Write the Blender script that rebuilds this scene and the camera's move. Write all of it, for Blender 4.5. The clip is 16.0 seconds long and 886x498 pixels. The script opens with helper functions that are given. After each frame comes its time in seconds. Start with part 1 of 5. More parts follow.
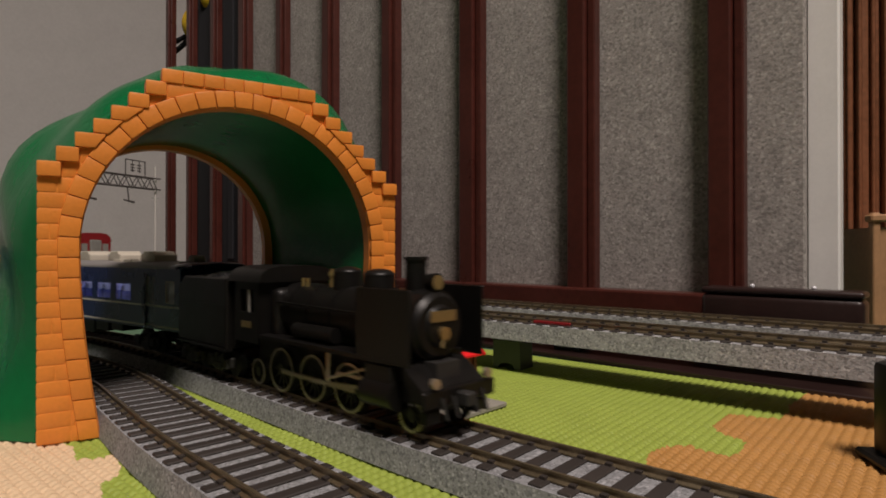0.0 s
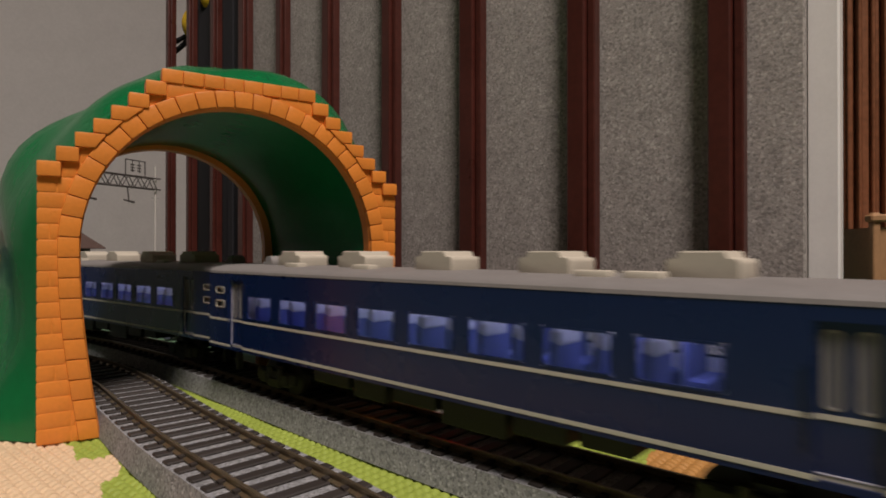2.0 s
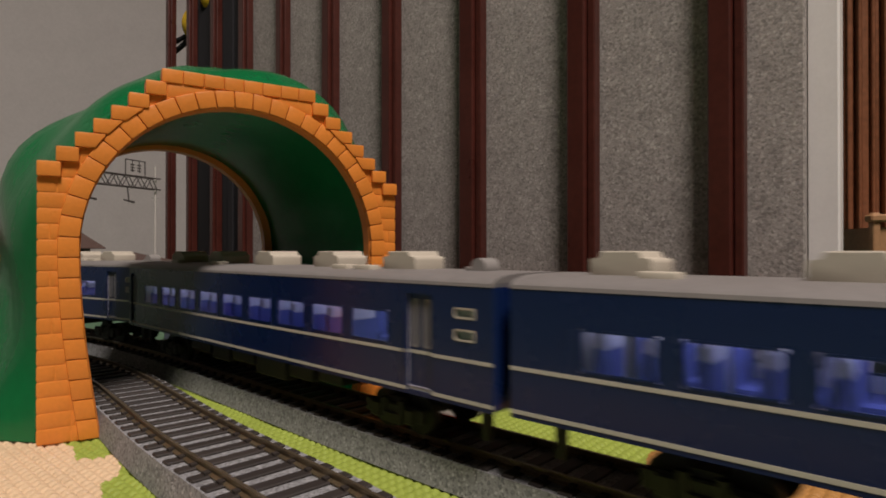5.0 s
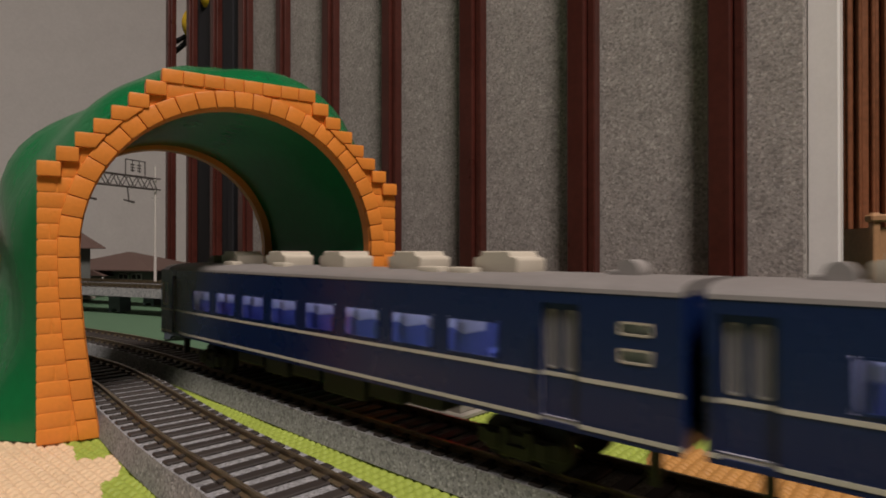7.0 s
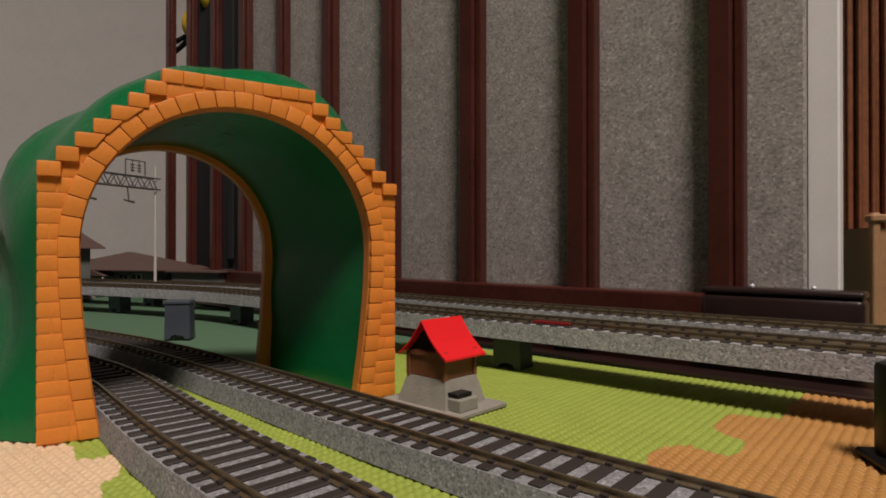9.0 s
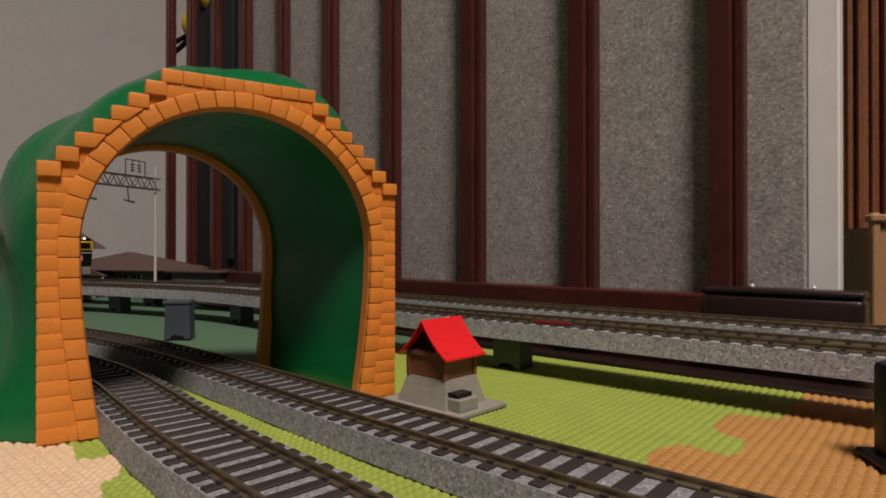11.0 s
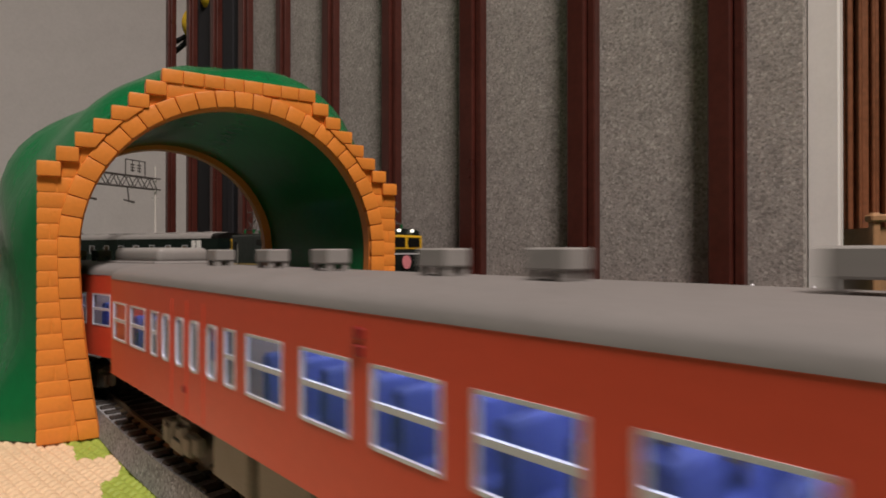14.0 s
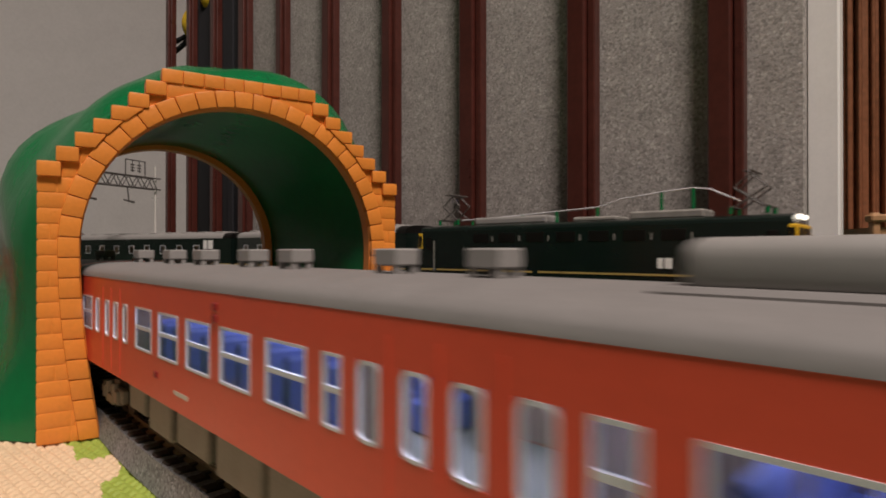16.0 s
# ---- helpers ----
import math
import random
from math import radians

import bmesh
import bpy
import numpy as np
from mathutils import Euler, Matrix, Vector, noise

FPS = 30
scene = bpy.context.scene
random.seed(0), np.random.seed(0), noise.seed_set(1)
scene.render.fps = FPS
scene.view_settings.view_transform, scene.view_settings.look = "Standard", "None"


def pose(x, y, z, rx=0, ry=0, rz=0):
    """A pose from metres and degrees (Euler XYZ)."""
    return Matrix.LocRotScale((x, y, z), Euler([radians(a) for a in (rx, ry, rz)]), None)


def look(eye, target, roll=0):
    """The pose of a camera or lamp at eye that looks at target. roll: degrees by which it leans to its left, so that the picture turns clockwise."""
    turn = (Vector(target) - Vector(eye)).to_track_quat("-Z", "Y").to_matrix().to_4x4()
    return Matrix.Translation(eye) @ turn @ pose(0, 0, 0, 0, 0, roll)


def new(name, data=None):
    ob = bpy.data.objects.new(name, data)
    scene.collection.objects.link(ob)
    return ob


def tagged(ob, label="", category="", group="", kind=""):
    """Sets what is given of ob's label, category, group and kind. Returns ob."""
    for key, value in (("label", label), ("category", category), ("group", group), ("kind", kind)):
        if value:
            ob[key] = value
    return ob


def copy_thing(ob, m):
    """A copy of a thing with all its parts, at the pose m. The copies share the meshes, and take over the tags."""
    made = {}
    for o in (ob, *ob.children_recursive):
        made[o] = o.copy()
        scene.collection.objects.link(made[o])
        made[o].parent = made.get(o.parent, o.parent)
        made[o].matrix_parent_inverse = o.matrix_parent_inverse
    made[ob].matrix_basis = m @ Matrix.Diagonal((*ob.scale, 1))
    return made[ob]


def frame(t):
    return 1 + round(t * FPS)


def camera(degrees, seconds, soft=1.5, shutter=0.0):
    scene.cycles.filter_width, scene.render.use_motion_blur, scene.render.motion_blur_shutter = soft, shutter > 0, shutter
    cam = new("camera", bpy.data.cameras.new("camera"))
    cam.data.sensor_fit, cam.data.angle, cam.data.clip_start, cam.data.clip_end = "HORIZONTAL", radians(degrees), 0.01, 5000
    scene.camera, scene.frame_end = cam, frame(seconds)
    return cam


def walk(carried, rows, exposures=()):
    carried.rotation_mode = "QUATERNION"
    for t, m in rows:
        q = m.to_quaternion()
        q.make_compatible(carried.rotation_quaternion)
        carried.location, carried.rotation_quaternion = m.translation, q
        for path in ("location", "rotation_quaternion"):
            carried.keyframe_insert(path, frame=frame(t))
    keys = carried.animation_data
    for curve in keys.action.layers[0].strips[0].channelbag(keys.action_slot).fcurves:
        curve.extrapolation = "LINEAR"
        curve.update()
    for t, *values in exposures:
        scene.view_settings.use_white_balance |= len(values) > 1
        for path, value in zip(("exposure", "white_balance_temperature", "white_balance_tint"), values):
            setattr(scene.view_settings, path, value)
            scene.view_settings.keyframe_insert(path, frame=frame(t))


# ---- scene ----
# ---- camera ----
U = 0.00104                      # plan unit in metres
EYE = 58.5 * U
cam = camera(75.0, 16.0, 1.8, 0.5)
CAM_POSE = look((0, 0, EYE), (0, 1, EYE + 0.0044))
walk(cam, [(0.0, CAM_POSE), (16.0, CAM_POSE)], [(0.0, -0.14), (3.0, -0.08), (11.4, -0.12), (12.6, 0.02), (16.0, 0.05)])

# ---- light ----
world = bpy.data.worlds.new("room_light")
scene.world = world
world.use_nodes = True
world.node_tree.nodes["Background"].inputs[0].default_value = (0.9, 0.85, 0.8, 1)
world.node_tree.nodes["Background"].inputs[1].default_value = 0.12


def area_lamp(name, eye, target, size, watts, colour):
    data = bpy.data.lights.new(name, "AREA")
    data.shape, data.size, data.energy, data.color = "DISK", size, watts, colour
    ob = new(name, data)
    ob.matrix_world = look(eye, target)
    return ob


area_lamp("ceiling_lamp", (0.40, -0.92, 2.25), (0.05, 0.0, 0), 0.60, 77, (1.0, 0.86, 0.79))

# ---- materials ----
MATS = {}


def material(name, colour, rough=0.6, metal=0.0, var=0.12, scale=60.0, bump=0.0, bump_scale=400.0, coat=0.0, rand=0.0, emit=0.0, spec=0.5):
    """A surface with colour varied at two scales, and a fine relief. scale: cells per metre."""
    if name in MATS:
        return MATS[name]
    m = bpy.data.materials.new(name)
    m.use_nodes = True
    nt = m.node_tree
    n, l = nt.nodes, nt.links
    b = n["Principled BSDF"]
    b.inputs["Roughness"].default_value = rough
    b.inputs["Metallic"].default_value = metal
    b.inputs["Coat Weight"].default_value = coat
    b.inputs["Specular IOR Level"].default_value = spec
    tc = n.new("ShaderNodeTexCoord")
    big, fine = n.new("ShaderNodeTexNoise"), n.new("ShaderNodeTexNoise")
    big.inputs["Scale"].default_value = scale
    big.inputs["Detail"].default_value = 4
    fine.inputs["Scale"].default_value = scale * 9
    for t in (big, fine):
        l.new(tc.outputs["Object"], t.inputs["Vector"])
    add = n.new("ShaderNodeMath")
    add.operation = "ADD"
    l.new(big.outputs["Fac"], add.inputs[0])
    l.new(fine.outputs["Fac"], add.inputs[1])
    mr = n.new("ShaderNodeMapRange")
    mr.inputs[1].default_value, mr.inputs[2].default_value = 0.6, 1.4
    mr.inputs[3].default_value, mr.inputs[4].default_value = 1 - var, 1 + var
    l.new(add.outputs[0], mr.inputs[0])
    hsv = n.new("ShaderNodeHueSaturation")
    hsv.inputs["Color"].default_value = (*colour, 1)
    if rand:
        oi = n.new("ShaderNodeObjectInfo")
        rr = n.new("ShaderNodeMapRange")
        rr.inputs[3].default_value, rr.inputs[4].default_value = 1 - rand, 1 + rand
        l.new(oi.outputs["Random"], rr.inputs[0])
        mul = n.new("ShaderNodeMath")
        mul.operation = "MULTIPLY"
        l.new(mr.outputs[0], mul.inputs[0])
        l.new(rr.outputs[0], mul.inputs[1])
        l.new(mul.outputs[0], hsv.inputs["Value"])
    else:
        l.new(mr.outputs[0], hsv.inputs["Value"])
    l.new(hsv.outputs[0], b.inputs["Base Color"])
    rm = n.new("ShaderNodeMapRange")
    rm.inputs[3].default_value, rm.inputs[4].default_value = max(rough - 0.08, 0.02), min(rough + 0.08, 1)
    l.new(big.outputs["Fac"], rm.inputs[0])
    l.new(rm.outputs[0], b.inputs["Roughness"])
    if bump:
        bn = n.new("ShaderNodeTexNoise")
        bn.inputs["Scale"].default_value = bump_scale
        bn.inputs["Detail"].default_value = 3
        l.new(tc.outputs["Object"], bn.inputs["Vector"])
        bp = n.new("ShaderNodeBump")
        bp.inputs["Strength"].default_value = bump
        bp.inputs["Distance"].default_value = 0.0006
        l.new(bn.outputs["Fac"], bp.inputs["Height"])
        l.new(bp.outputs[0], b.inputs["Normal"])
    if emit:
        b.inputs["Emission Color"].default_value = (*colour, 1)
        b.inputs["Emission Strength"].default_value = emit
    MATS[name] = m
    return m


# ---- mesh helpers ----
def part(name, bm, mat, parent=None, label="", smooth=False):
    me = bpy.data.meshes.new(name)
    bmesh.ops.recalc_face_normals(bm, faces=bm.faces)
    bm.to_mesh(me)
    bm.free()
    if smooth:
        me.shade_smooth()
        me.set_sharp_from_angle(angle=radians(smooth if smooth is not True else 40))
    me.materials.append(mat)
    ob = new(name, me)
    if parent:
        ob.parent = parent
    if label:
        tagged(ob, label)
    return ob


def box(bm, x0, x1, y0, y1, z0, z1, bevel=0.0, seg=1):
    r = bmesh.ops.create_cube(bm, size=1)
    vs = r["verts"]
    bmesh.ops.scale(bm, vec=(x1 - x0, y1 - y0, z1 - z0), verts=vs)
    bmesh.ops.translate(bm, vec=((x0 + x1) / 2, (y0 + y1) / 2, (z0 + z1) / 2), verts=vs)
    if bevel:
        es = list({e for v in vs for e in v.link_edges})
        bmesh.ops.bevel(bm, geom=es, offset=bevel, segments=seg, profile=0.5, affect="EDGES")


def boxes(*rows, bevel=0.0, seg=1):
    bm = bmesh.new()
    for r in rows:
        box(bm, *r, bevel=bevel, seg=seg)
    return bm


def cyl(bm, p, q, r, r2=None, n=16, cap=True):
    p, q = Vector(p), Vector(q)
    d = q - p
    m = Matrix.Translation((p + q) / 2) @ d.to_track_quat("Z", "Y").to_matrix().to_4x4()
    bmesh.ops.create_cone(bm, cap_ends=cap, segments=n, radius1=r, radius2=r if r2 is None else r2, depth=d.length, matrix=m)


def prism(bm, outline, y0, y1):
    """An outline of (x, z) carried from y0 to y1."""
    a = [bm.verts.new((x, y0, z)) for x, z in outline]
    b = [bm.verts.new((x, y1, z)) for x, z in outline]
    k = len(a)
    for i in range(k):
        bm.faces.new((a[i], a[(i + 1) % k], b[(i + 1) % k], b[i]))
    bm.faces.new(a)
    bm.faces.new(b)


def empty(name, m=None):
    ob = new(name)
    ob.empty_display_size = 0.02
    if m is not None:
        ob.matrix_world = m
    return ob


def sweep(track, s0, s1, profile, step=0.02):
    """A profile of (offset to the left, height) swept along a track."""
    bm = bmesh.new()
    prev = None
    k = max(2, int((s1 - s0) / step))
    for i in range(k + 1):
        s = s0 + (s1 - s0) * i / k
        ring = []
        for off, z in profile:
            p = track.side(s, off)
            ring.append(bm.verts.new((p[0], p[1], z)))
        if prev:
            for j in range(len(ring)):
                bm.faces.new((prev[j], prev[(j + 1) % len(ring)], ring[(j + 1) % len(ring)], ring[j]))
        else:
            bm.faces.new(ring)
        prev = ring
    bm.faces.new(prev[::-1])
    return bm


# ---- plan of the tracks ----
class Track:
    """A centre line: an arc at its start, a smooth line through points, a straight at its end (metres)."""

    def __init__(self, pts, radius=0.0, turn=0.0, lead=0.0, tail=2.6):
        pts = [np.array(p) * U for p in pts]
        line = []
        ext = [2 * pts[0] - pts[1]] + pts + [2 * pts[-1] - pts[-2]]
        for i in range(1, len(ext) - 2):
            a, b, c, d = ext[i - 1:i + 3]
            for k in range(12):
                t = k / 12
                line.append(0.5 * (2 * b + (c - a) * t + (2 * a - 5 * b + 4 * c - d) * t * t + (3 * b - a - 3 * c + d) * t ** 3))
        line.append(pts[-1])
        head = line[0] - line[1]
        head = head / np.hypot(*head)
        back, p, h = [], line[0], head
        if radius:
            n = int(turn / 2)
            for k in range(n):
                a = radians(2)
                h = np.array((h[0] * math.cos(a) - h[1] * math.sin(a), h[0] * math.sin(a) + h[1] * math.cos(a)))
                p = p + h * radius * a
                back.append(p)
        for k in range(int(lead / 0.05)):
            p = p + h * 0.05
            back.append(p)
        end = line[-1] - line[-2]
        end = end / np.hypot(*end)
        front = [line[-1] + end * 0.05 * k for k in range(1, int(tail / 0.05) + 1)]
        self.p = np.array(back[::-1] + line + front)
        gaps = np.hypot(*np.diff(self.p, axis=0).T)
        self.s = np.concatenate(([0], np.cumsum(gaps)))
        self.s -= self.s[len(back)]

    def at(self, s):
        return np.array((np.interp(s, self.s, self.p[:, 0]), np.interp(s, self.s, self.p[:, 1])))

    def dirn(self, s, e=0.02):
        d = self.at(s + e) - self.at(s - e)
        return d / np.hypot(*d)

    def side(self, s, off):
        """A point beside the line; off is positive to the left of the way."""
        d = self.dirn(s)
        return self.at(s) + off * np.array((-d[1], d[0]))


TRACK_B = Track([(-234, 364.1), (-184.8, 330.6), (-139.1, 293.5), (-95.6, 253.8), (-53.3, 213.1), (-10.8, 172.4), (32.9, 133.1), (77, 94)], 0.48, 180, 1.4)
TRACK_A = Track([(-177.4, 270.2), (-149.7, 248.5), (-124.9, 224.1), (-102, 198.2), (-79.2, 172.2), (-55.4, 147.0), (-30.6, 122.6), (-6.6, 96.2)], 0.35, 180, 1.0)
EDGE_C = Track([(-347, 564), (-244, 515), (-185, 473), (-143, 438), (-85, 383), (-27, 328), (18, 287), (55, 258), (91, 226), (118, 208), (148, 194)], 0, 0, 2.6, 1.2)
TRACK_C = Track([tuple(EDGE_C.side(s, 0.016) / U) for s in np.linspace(0, EDGE_C.s[-1] - 1.2, 9)], 0, 0, 2.6, 1.2)
TRACK_D = Track([tuple(EDGE_C.side(s, 0.078) / U) for s in np.linspace(0, EDGE_C.s[-1] - 1.2, 9)], 0, 0, 2.6, 1.2)

RAIL = 9.5 * U        # rail top of the floor tracks
DECK = 26.5 * U       # rail top of the raised tracks
L_B, L_A = 0.2413, 263 * U    # car spacing of the two floor trains

# ---- surfaces ----
M_RAIL = material("rail_metal", (0.22, 0.175, 0.11), 0.38, 0.75, 0.3, 150)
M_SLEEP = material("dark_sleeper", (0.028, 0.022, 0.019), 0.65, rand=0.2)
M_ORANGE = material("orange_plastic", (0.72, 0.24, 0.036), 0.40, var=0.07, scale=90, bump=0.15, bump_scale=900, rand=0.05)
M_GREEN = material("green_plastic", (0.003, 0.135, 0.040), 0.24, spec=0.35, var=0.10, scale=30, bump=0.25, bump_scale=260)
M_SLAT = material("red_brown_wood", (0.064, 0.0165, 0.012), 0.30, var=0.30, scale=24, bump=0.1, bump_scale=500)
M_WALL = material("white_wallpaper", (0.82, 0.78, 0.77), 0.9, var=0.05, scale=8, bump=0.5, bump_scale=500)
# ceiling out of view, its colour darkened to hold down bounced light
M_CEIL = material("dark_unseen_ceiling", (0.20, 0.18, 0.16), 0.9, var=0.04, scale=6)
M_BLUE = material("blue_paint", (0.0052, 0.016, 0.074), 0.28, var=0.06, scale=60)
M_CREAM = material("cream_line", (0.55, 0.53, 0.46), 0.5, var=0.06)
M_AC = material("cream_plastic", (0.50, 0.46, 0.38), 0.55, var=0.07, scale=150)
M_ROOF = material("grey_roof", (0.20, 0.19, 0.185), 0.6, var=0.10, scale=120, bump=0.1)
M_GREY = material("grey_plastic", (0.26, 0.25, 0.24), 0.55, var=0.08, scale=150)
M_RED = material("vermilion_paint", (0.63, 0.075, 0.036), 0.42, var=0.06, scale=60)
M_BLACK = material("black_paint", (0.0050, 0.0045, 0.004), 0.42, spec=0.27, var=0.3, scale=200)
M_UNDER = material("dark_underframe", (0.018, 0.017, 0.016), 0.6, var=0.3, scale=200)
M_UGREY = material("grey_underframe", (0.22, 0.21, 0.19), 0.6, var=0.2, scale=200)
M_SILVER = material("window_metal", (0.66, 0.66, 0.70), 0.35, 0.25, 0.05)
M_BRASS = material("brass", (0.55, 0.40, 0.18), 0.3, 0.9, 0.1)
M_STEEL = material("rod_steel", (0.48, 0.43, 0.34), 0.35, 0.8, 0.15, 200)
M_DOORPANE = material("frosted_door_pane", (0.12, 0.12, 0.145), 0.35, var=0.07, scale=150)
M_SEAT = material("blue_seat_cloth", (0.12, 0.14, 0.38), 0.8, var=0.15, scale=300)
M_SEATR = material("slate_blue_seat_cloth", (0.085, 0.11, 0.38), 0.8, var=0.15, scale=300)
M_BROWNIN = material("tan_brown_lining", (0.26, 0.18, 0.15), 0.6, var=0.1, scale=200)
M_COVER = material("white_seat_cover", (0.72, 0.70, 0.70), 0.85, var=0.06)
M_LINEB = material("pale_lilac_lining", (0.52, 0.51, 0.60), 0.6, var=0.05)
M_INNER = material("cream_interior", (0.55, 0.50, 0.46), 0.7, var=0.06)
M_PIER = material("slate_plastic", (0.055, 0.065, 0.085), 0.45, var=0.15, scale=80)
M_CONCRETE = material("grey_concrete", (0.27, 0.255, 0.22), 0.85, var=0.18, scale=200, bump=0.4, bump_scale=1500)
M_HUT = material("brown_board", (0.20, 0.075, 0.035), 0.55, var=0.2, scale=200)
M_HUTROOF = material("red_roof", (0.75, 0.012, 0.018), 0.35, var=0.05)
M_TILE = material("brown_roof_tile", (0.105, 0.066, 0.055), 0.7, var=0.2, scale=250, bump=0.4, bump_scale=900)
M_SHED = material("grey_green_wall", (0.15, 0.16, 0.15), 0.7, var=0.1)
M_DARK = material("dark_fabric", (0.016, 0.016, 0.020), 0.9, var=0.4, scale=200)
M_POLE = material("pale_pole", (0.52, 0.50, 0.47), 0.5, var=0.06)
M_TRUSS = material("dark_truss", (0.07, 0.06, 0.055), 0.5)
M_LEATHER = material("dark_brown_leather", (0.022, 0.011, 0.010), 0.32, var=0.2, scale=60, bump=0.15)
M_WOOD = material("fluted_brown_wood", (0.21, 0.085, 0.042), 0.38, var=0.35, scale=26)
M_PINE = material("pale_pine", (0.36, 0.20, 0.095), 0.6, var=0.15, scale=40)
M_YELLOW = material("yellow_plush", (0.75, 0.48, 0.02), 0.85, var=0.1, scale=120)
M_DGREEN = material("dark_green_paint", (0.006, 0.012, 0.010), 0.25, var=0.1)
M_GOLD = material("gold_line", (0.55, 0.40, 0.13), 0.4, 0.3)
M_YFACE = material("yellow_paint", (0.70, 0.42, 0.02), 0.4)
M_WHITE = material("white_paint", (0.75, 0.74, 0.72), 0.45, var=0.04)
M_PINK = material("pink_disc", (0.65, 0.22, 0.25), 0.5)
M_COAL = material("coal", (0.03, 0.03, 0.032), 0.3, var=0.5, scale=600)
M_LAMPW = material("lit_lamp", (1.0, 0.93, 0.82), 0.4, emit=1.6, var=0.0)
M_LAMPV = material("lit_headlamp", (0.86, 0.80, 1.0), 0.4, emit=3.5, var=0.0)
M_STRIP = material("cabin_light", (0.76, 0.80, 1.0), 0.4, emit=4.2, var=0.0)
M_STRIPB = material("dim_cabin_light", (0.72, 0.75, 1.0), 0.4, emit=2.6, var=0.0)
M_MAROON = material("maroon_paint", (0.22, 0.012, 0.015), 0.4)


def glass(name, tint):
    m = bpy.data.materials.new(name)
    m.use_nodes = True
    nt = m.node_tree
    n, l = nt.nodes, nt.links
    n.remove(n["Principled BSDF"])
    tr, gl, mix, lw = n.new("ShaderNodeBsdfTransparent"), n.new("ShaderNodeBsdfGlossy"), n.new("ShaderNodeMixShader"), n.new("ShaderNodeLayerWeight")
    tr.inputs[0].default_value = (*tint, 1)
    gl.inputs["Roughness"].default_value = 0.08
    lw.inputs["Blend"].default_value = 0.2
    gloss = n.new("ShaderNodeMapRange")
    gloss.inputs[3].default_value, gloss.inputs[4].default_value = 0.03, 0.30
    l.new(lw.outputs["Facing"], gloss.inputs[0])
    l.new(gloss.outputs[0], mix.inputs[0])
    l.new(tr.outputs[0], mix.inputs[1])
    l.new(gl.outputs[0], mix.inputs[2])
    l.new(mix.outputs[0], n["Material Output"].inputs[0])
    return m


M_GLASS = glass("clear_pane", (0.90, 0.92, 0.96))
M_GLASSB = glass("blue_tinted_pane", (0.84, 0.86, 1.0))
M_GLASSG = glass("smoky_pane", (0.62, 0.60, 0.55))


def speckled(name, base, dark, light, scale, bump=0.6):
    """Coarse grains of three tones, as moulded ballast and pressed felt have."""
    m = material(name, base, 0.9, var=0.22, scale=scale / 6, bump=bump, bump_scale=scale * 0.9)
    nt = m.node_tree
    n, l = nt.nodes, nt.links
    hsv = next(x for x in n if x.type == "HUE_SAT")
    tc = next(x for x in n if x.type == "TEX_COORD")
    vo = n.new("ShaderNodeTexVoronoi")
    vo.inputs["Scale"].default_value = scale
    l.new(tc.outputs["Object"], vo.inputs["Vector"])
    ramp = n.new("ShaderNodeValToRGB")
    el = ramp.color_ramp.elements
    el[0].position, el[0].color = 0.12, (*dark, 1)
    el[1].position, el[1].color = 0.42, (*base, 1)
    e = el.new(0.86)
    e.color = (*base, 1)
    e = el.new(0.97)
    e.color = (*light, 1)
    sep = n.new("ShaderNodeSeparateColor")
    l.new(vo.outputs["Color"], sep.inputs[0])
    l.new(sep.outputs[0], ramp.inputs[0])
    l.new(ramp.outputs[0], hsv.inputs["Color"])
    return m


M_BED = speckled("grey_ballast", (0.235, 0.24, 0.25), (0.14, 0.143, 0.15), (0.35, 0.355, 0.37), 1500, 0.3)
M_DECKBED = speckled("pale_ballast", (0.33, 0.335, 0.345), (0.19, 0.193, 0.20), (0.48, 0.485, 0.50), 1300, 0.4)
M_FELT = speckled("grey_felt", (0.32, 0.298, 0.278), (0.225, 0.21, 0.195), (0.42, 0.395, 0.37), 620, 0.45)


# ---- room ----
ROOM = -40.74                    # the room's turn against the view
ROOM_POSE = pose(0, 0, 0, 0, 0, ROOM)


def structure(name, bm, mat, label, category, m=None):
    ob = part(name, bm, mat)
    if m is not None:
        ob.matrix_world = m
    return tagged(ob, label, category, kind="structure")


M_FLOOR = material("grey_green_carpet", (0.075, 0.15, 0.085), 0.95, var=0.12, scale=200, bump=0.5, bump_scale=900)
structure("floor", boxes((-3.3, 3.6, -2.4, 2.5, -0.03, -0.0016)), M_FLOOR, "dull green cloth over the room floor", "floor", ROOM_POSE)
structure("wall_west", boxes((-3.4, -3.3, -2.5, 2.6, 0, 2.4)), M_WALL, "pale papered wall with fine grain", "wall", ROOM_POSE)
structure("wall_north", boxes((-3.3, 3.6, 2.5, 2.6, 0, 2.4)), M_WALL, "pale papered wall behind the slatted panel", "wall", ROOM_POSE)
# east and south walls and ceiling are unseen, kept dark against bounce
M_WALL2 = material("dark_unseen_wall", (0.15, 0.12, 0.095), 0.7, var=0.12, scale=10)
structure("wall_east", boxes((3.6, 3.7, -2.5, 2.6, 0, 2.4)), M_WALL2, "plain dark tan wall out of view, holding down bounced light", "wall", ROOM_POSE)
structure("wall_south", boxes((-3.3, 3.6, -2.5, -2.4, 0, 2.4)), M_WALL2, "plain dark tan wall out of view, holding down bounced light", "wall", ROOM_POSE)
structure("ceiling", boxes((-3.4, 3.7, -2.5, 2.6, 2.4, 2.5)), M_CEIL, "plain dark beige ceiling out of view, holding down bounced light", "ceiling", ROOM_POSE)


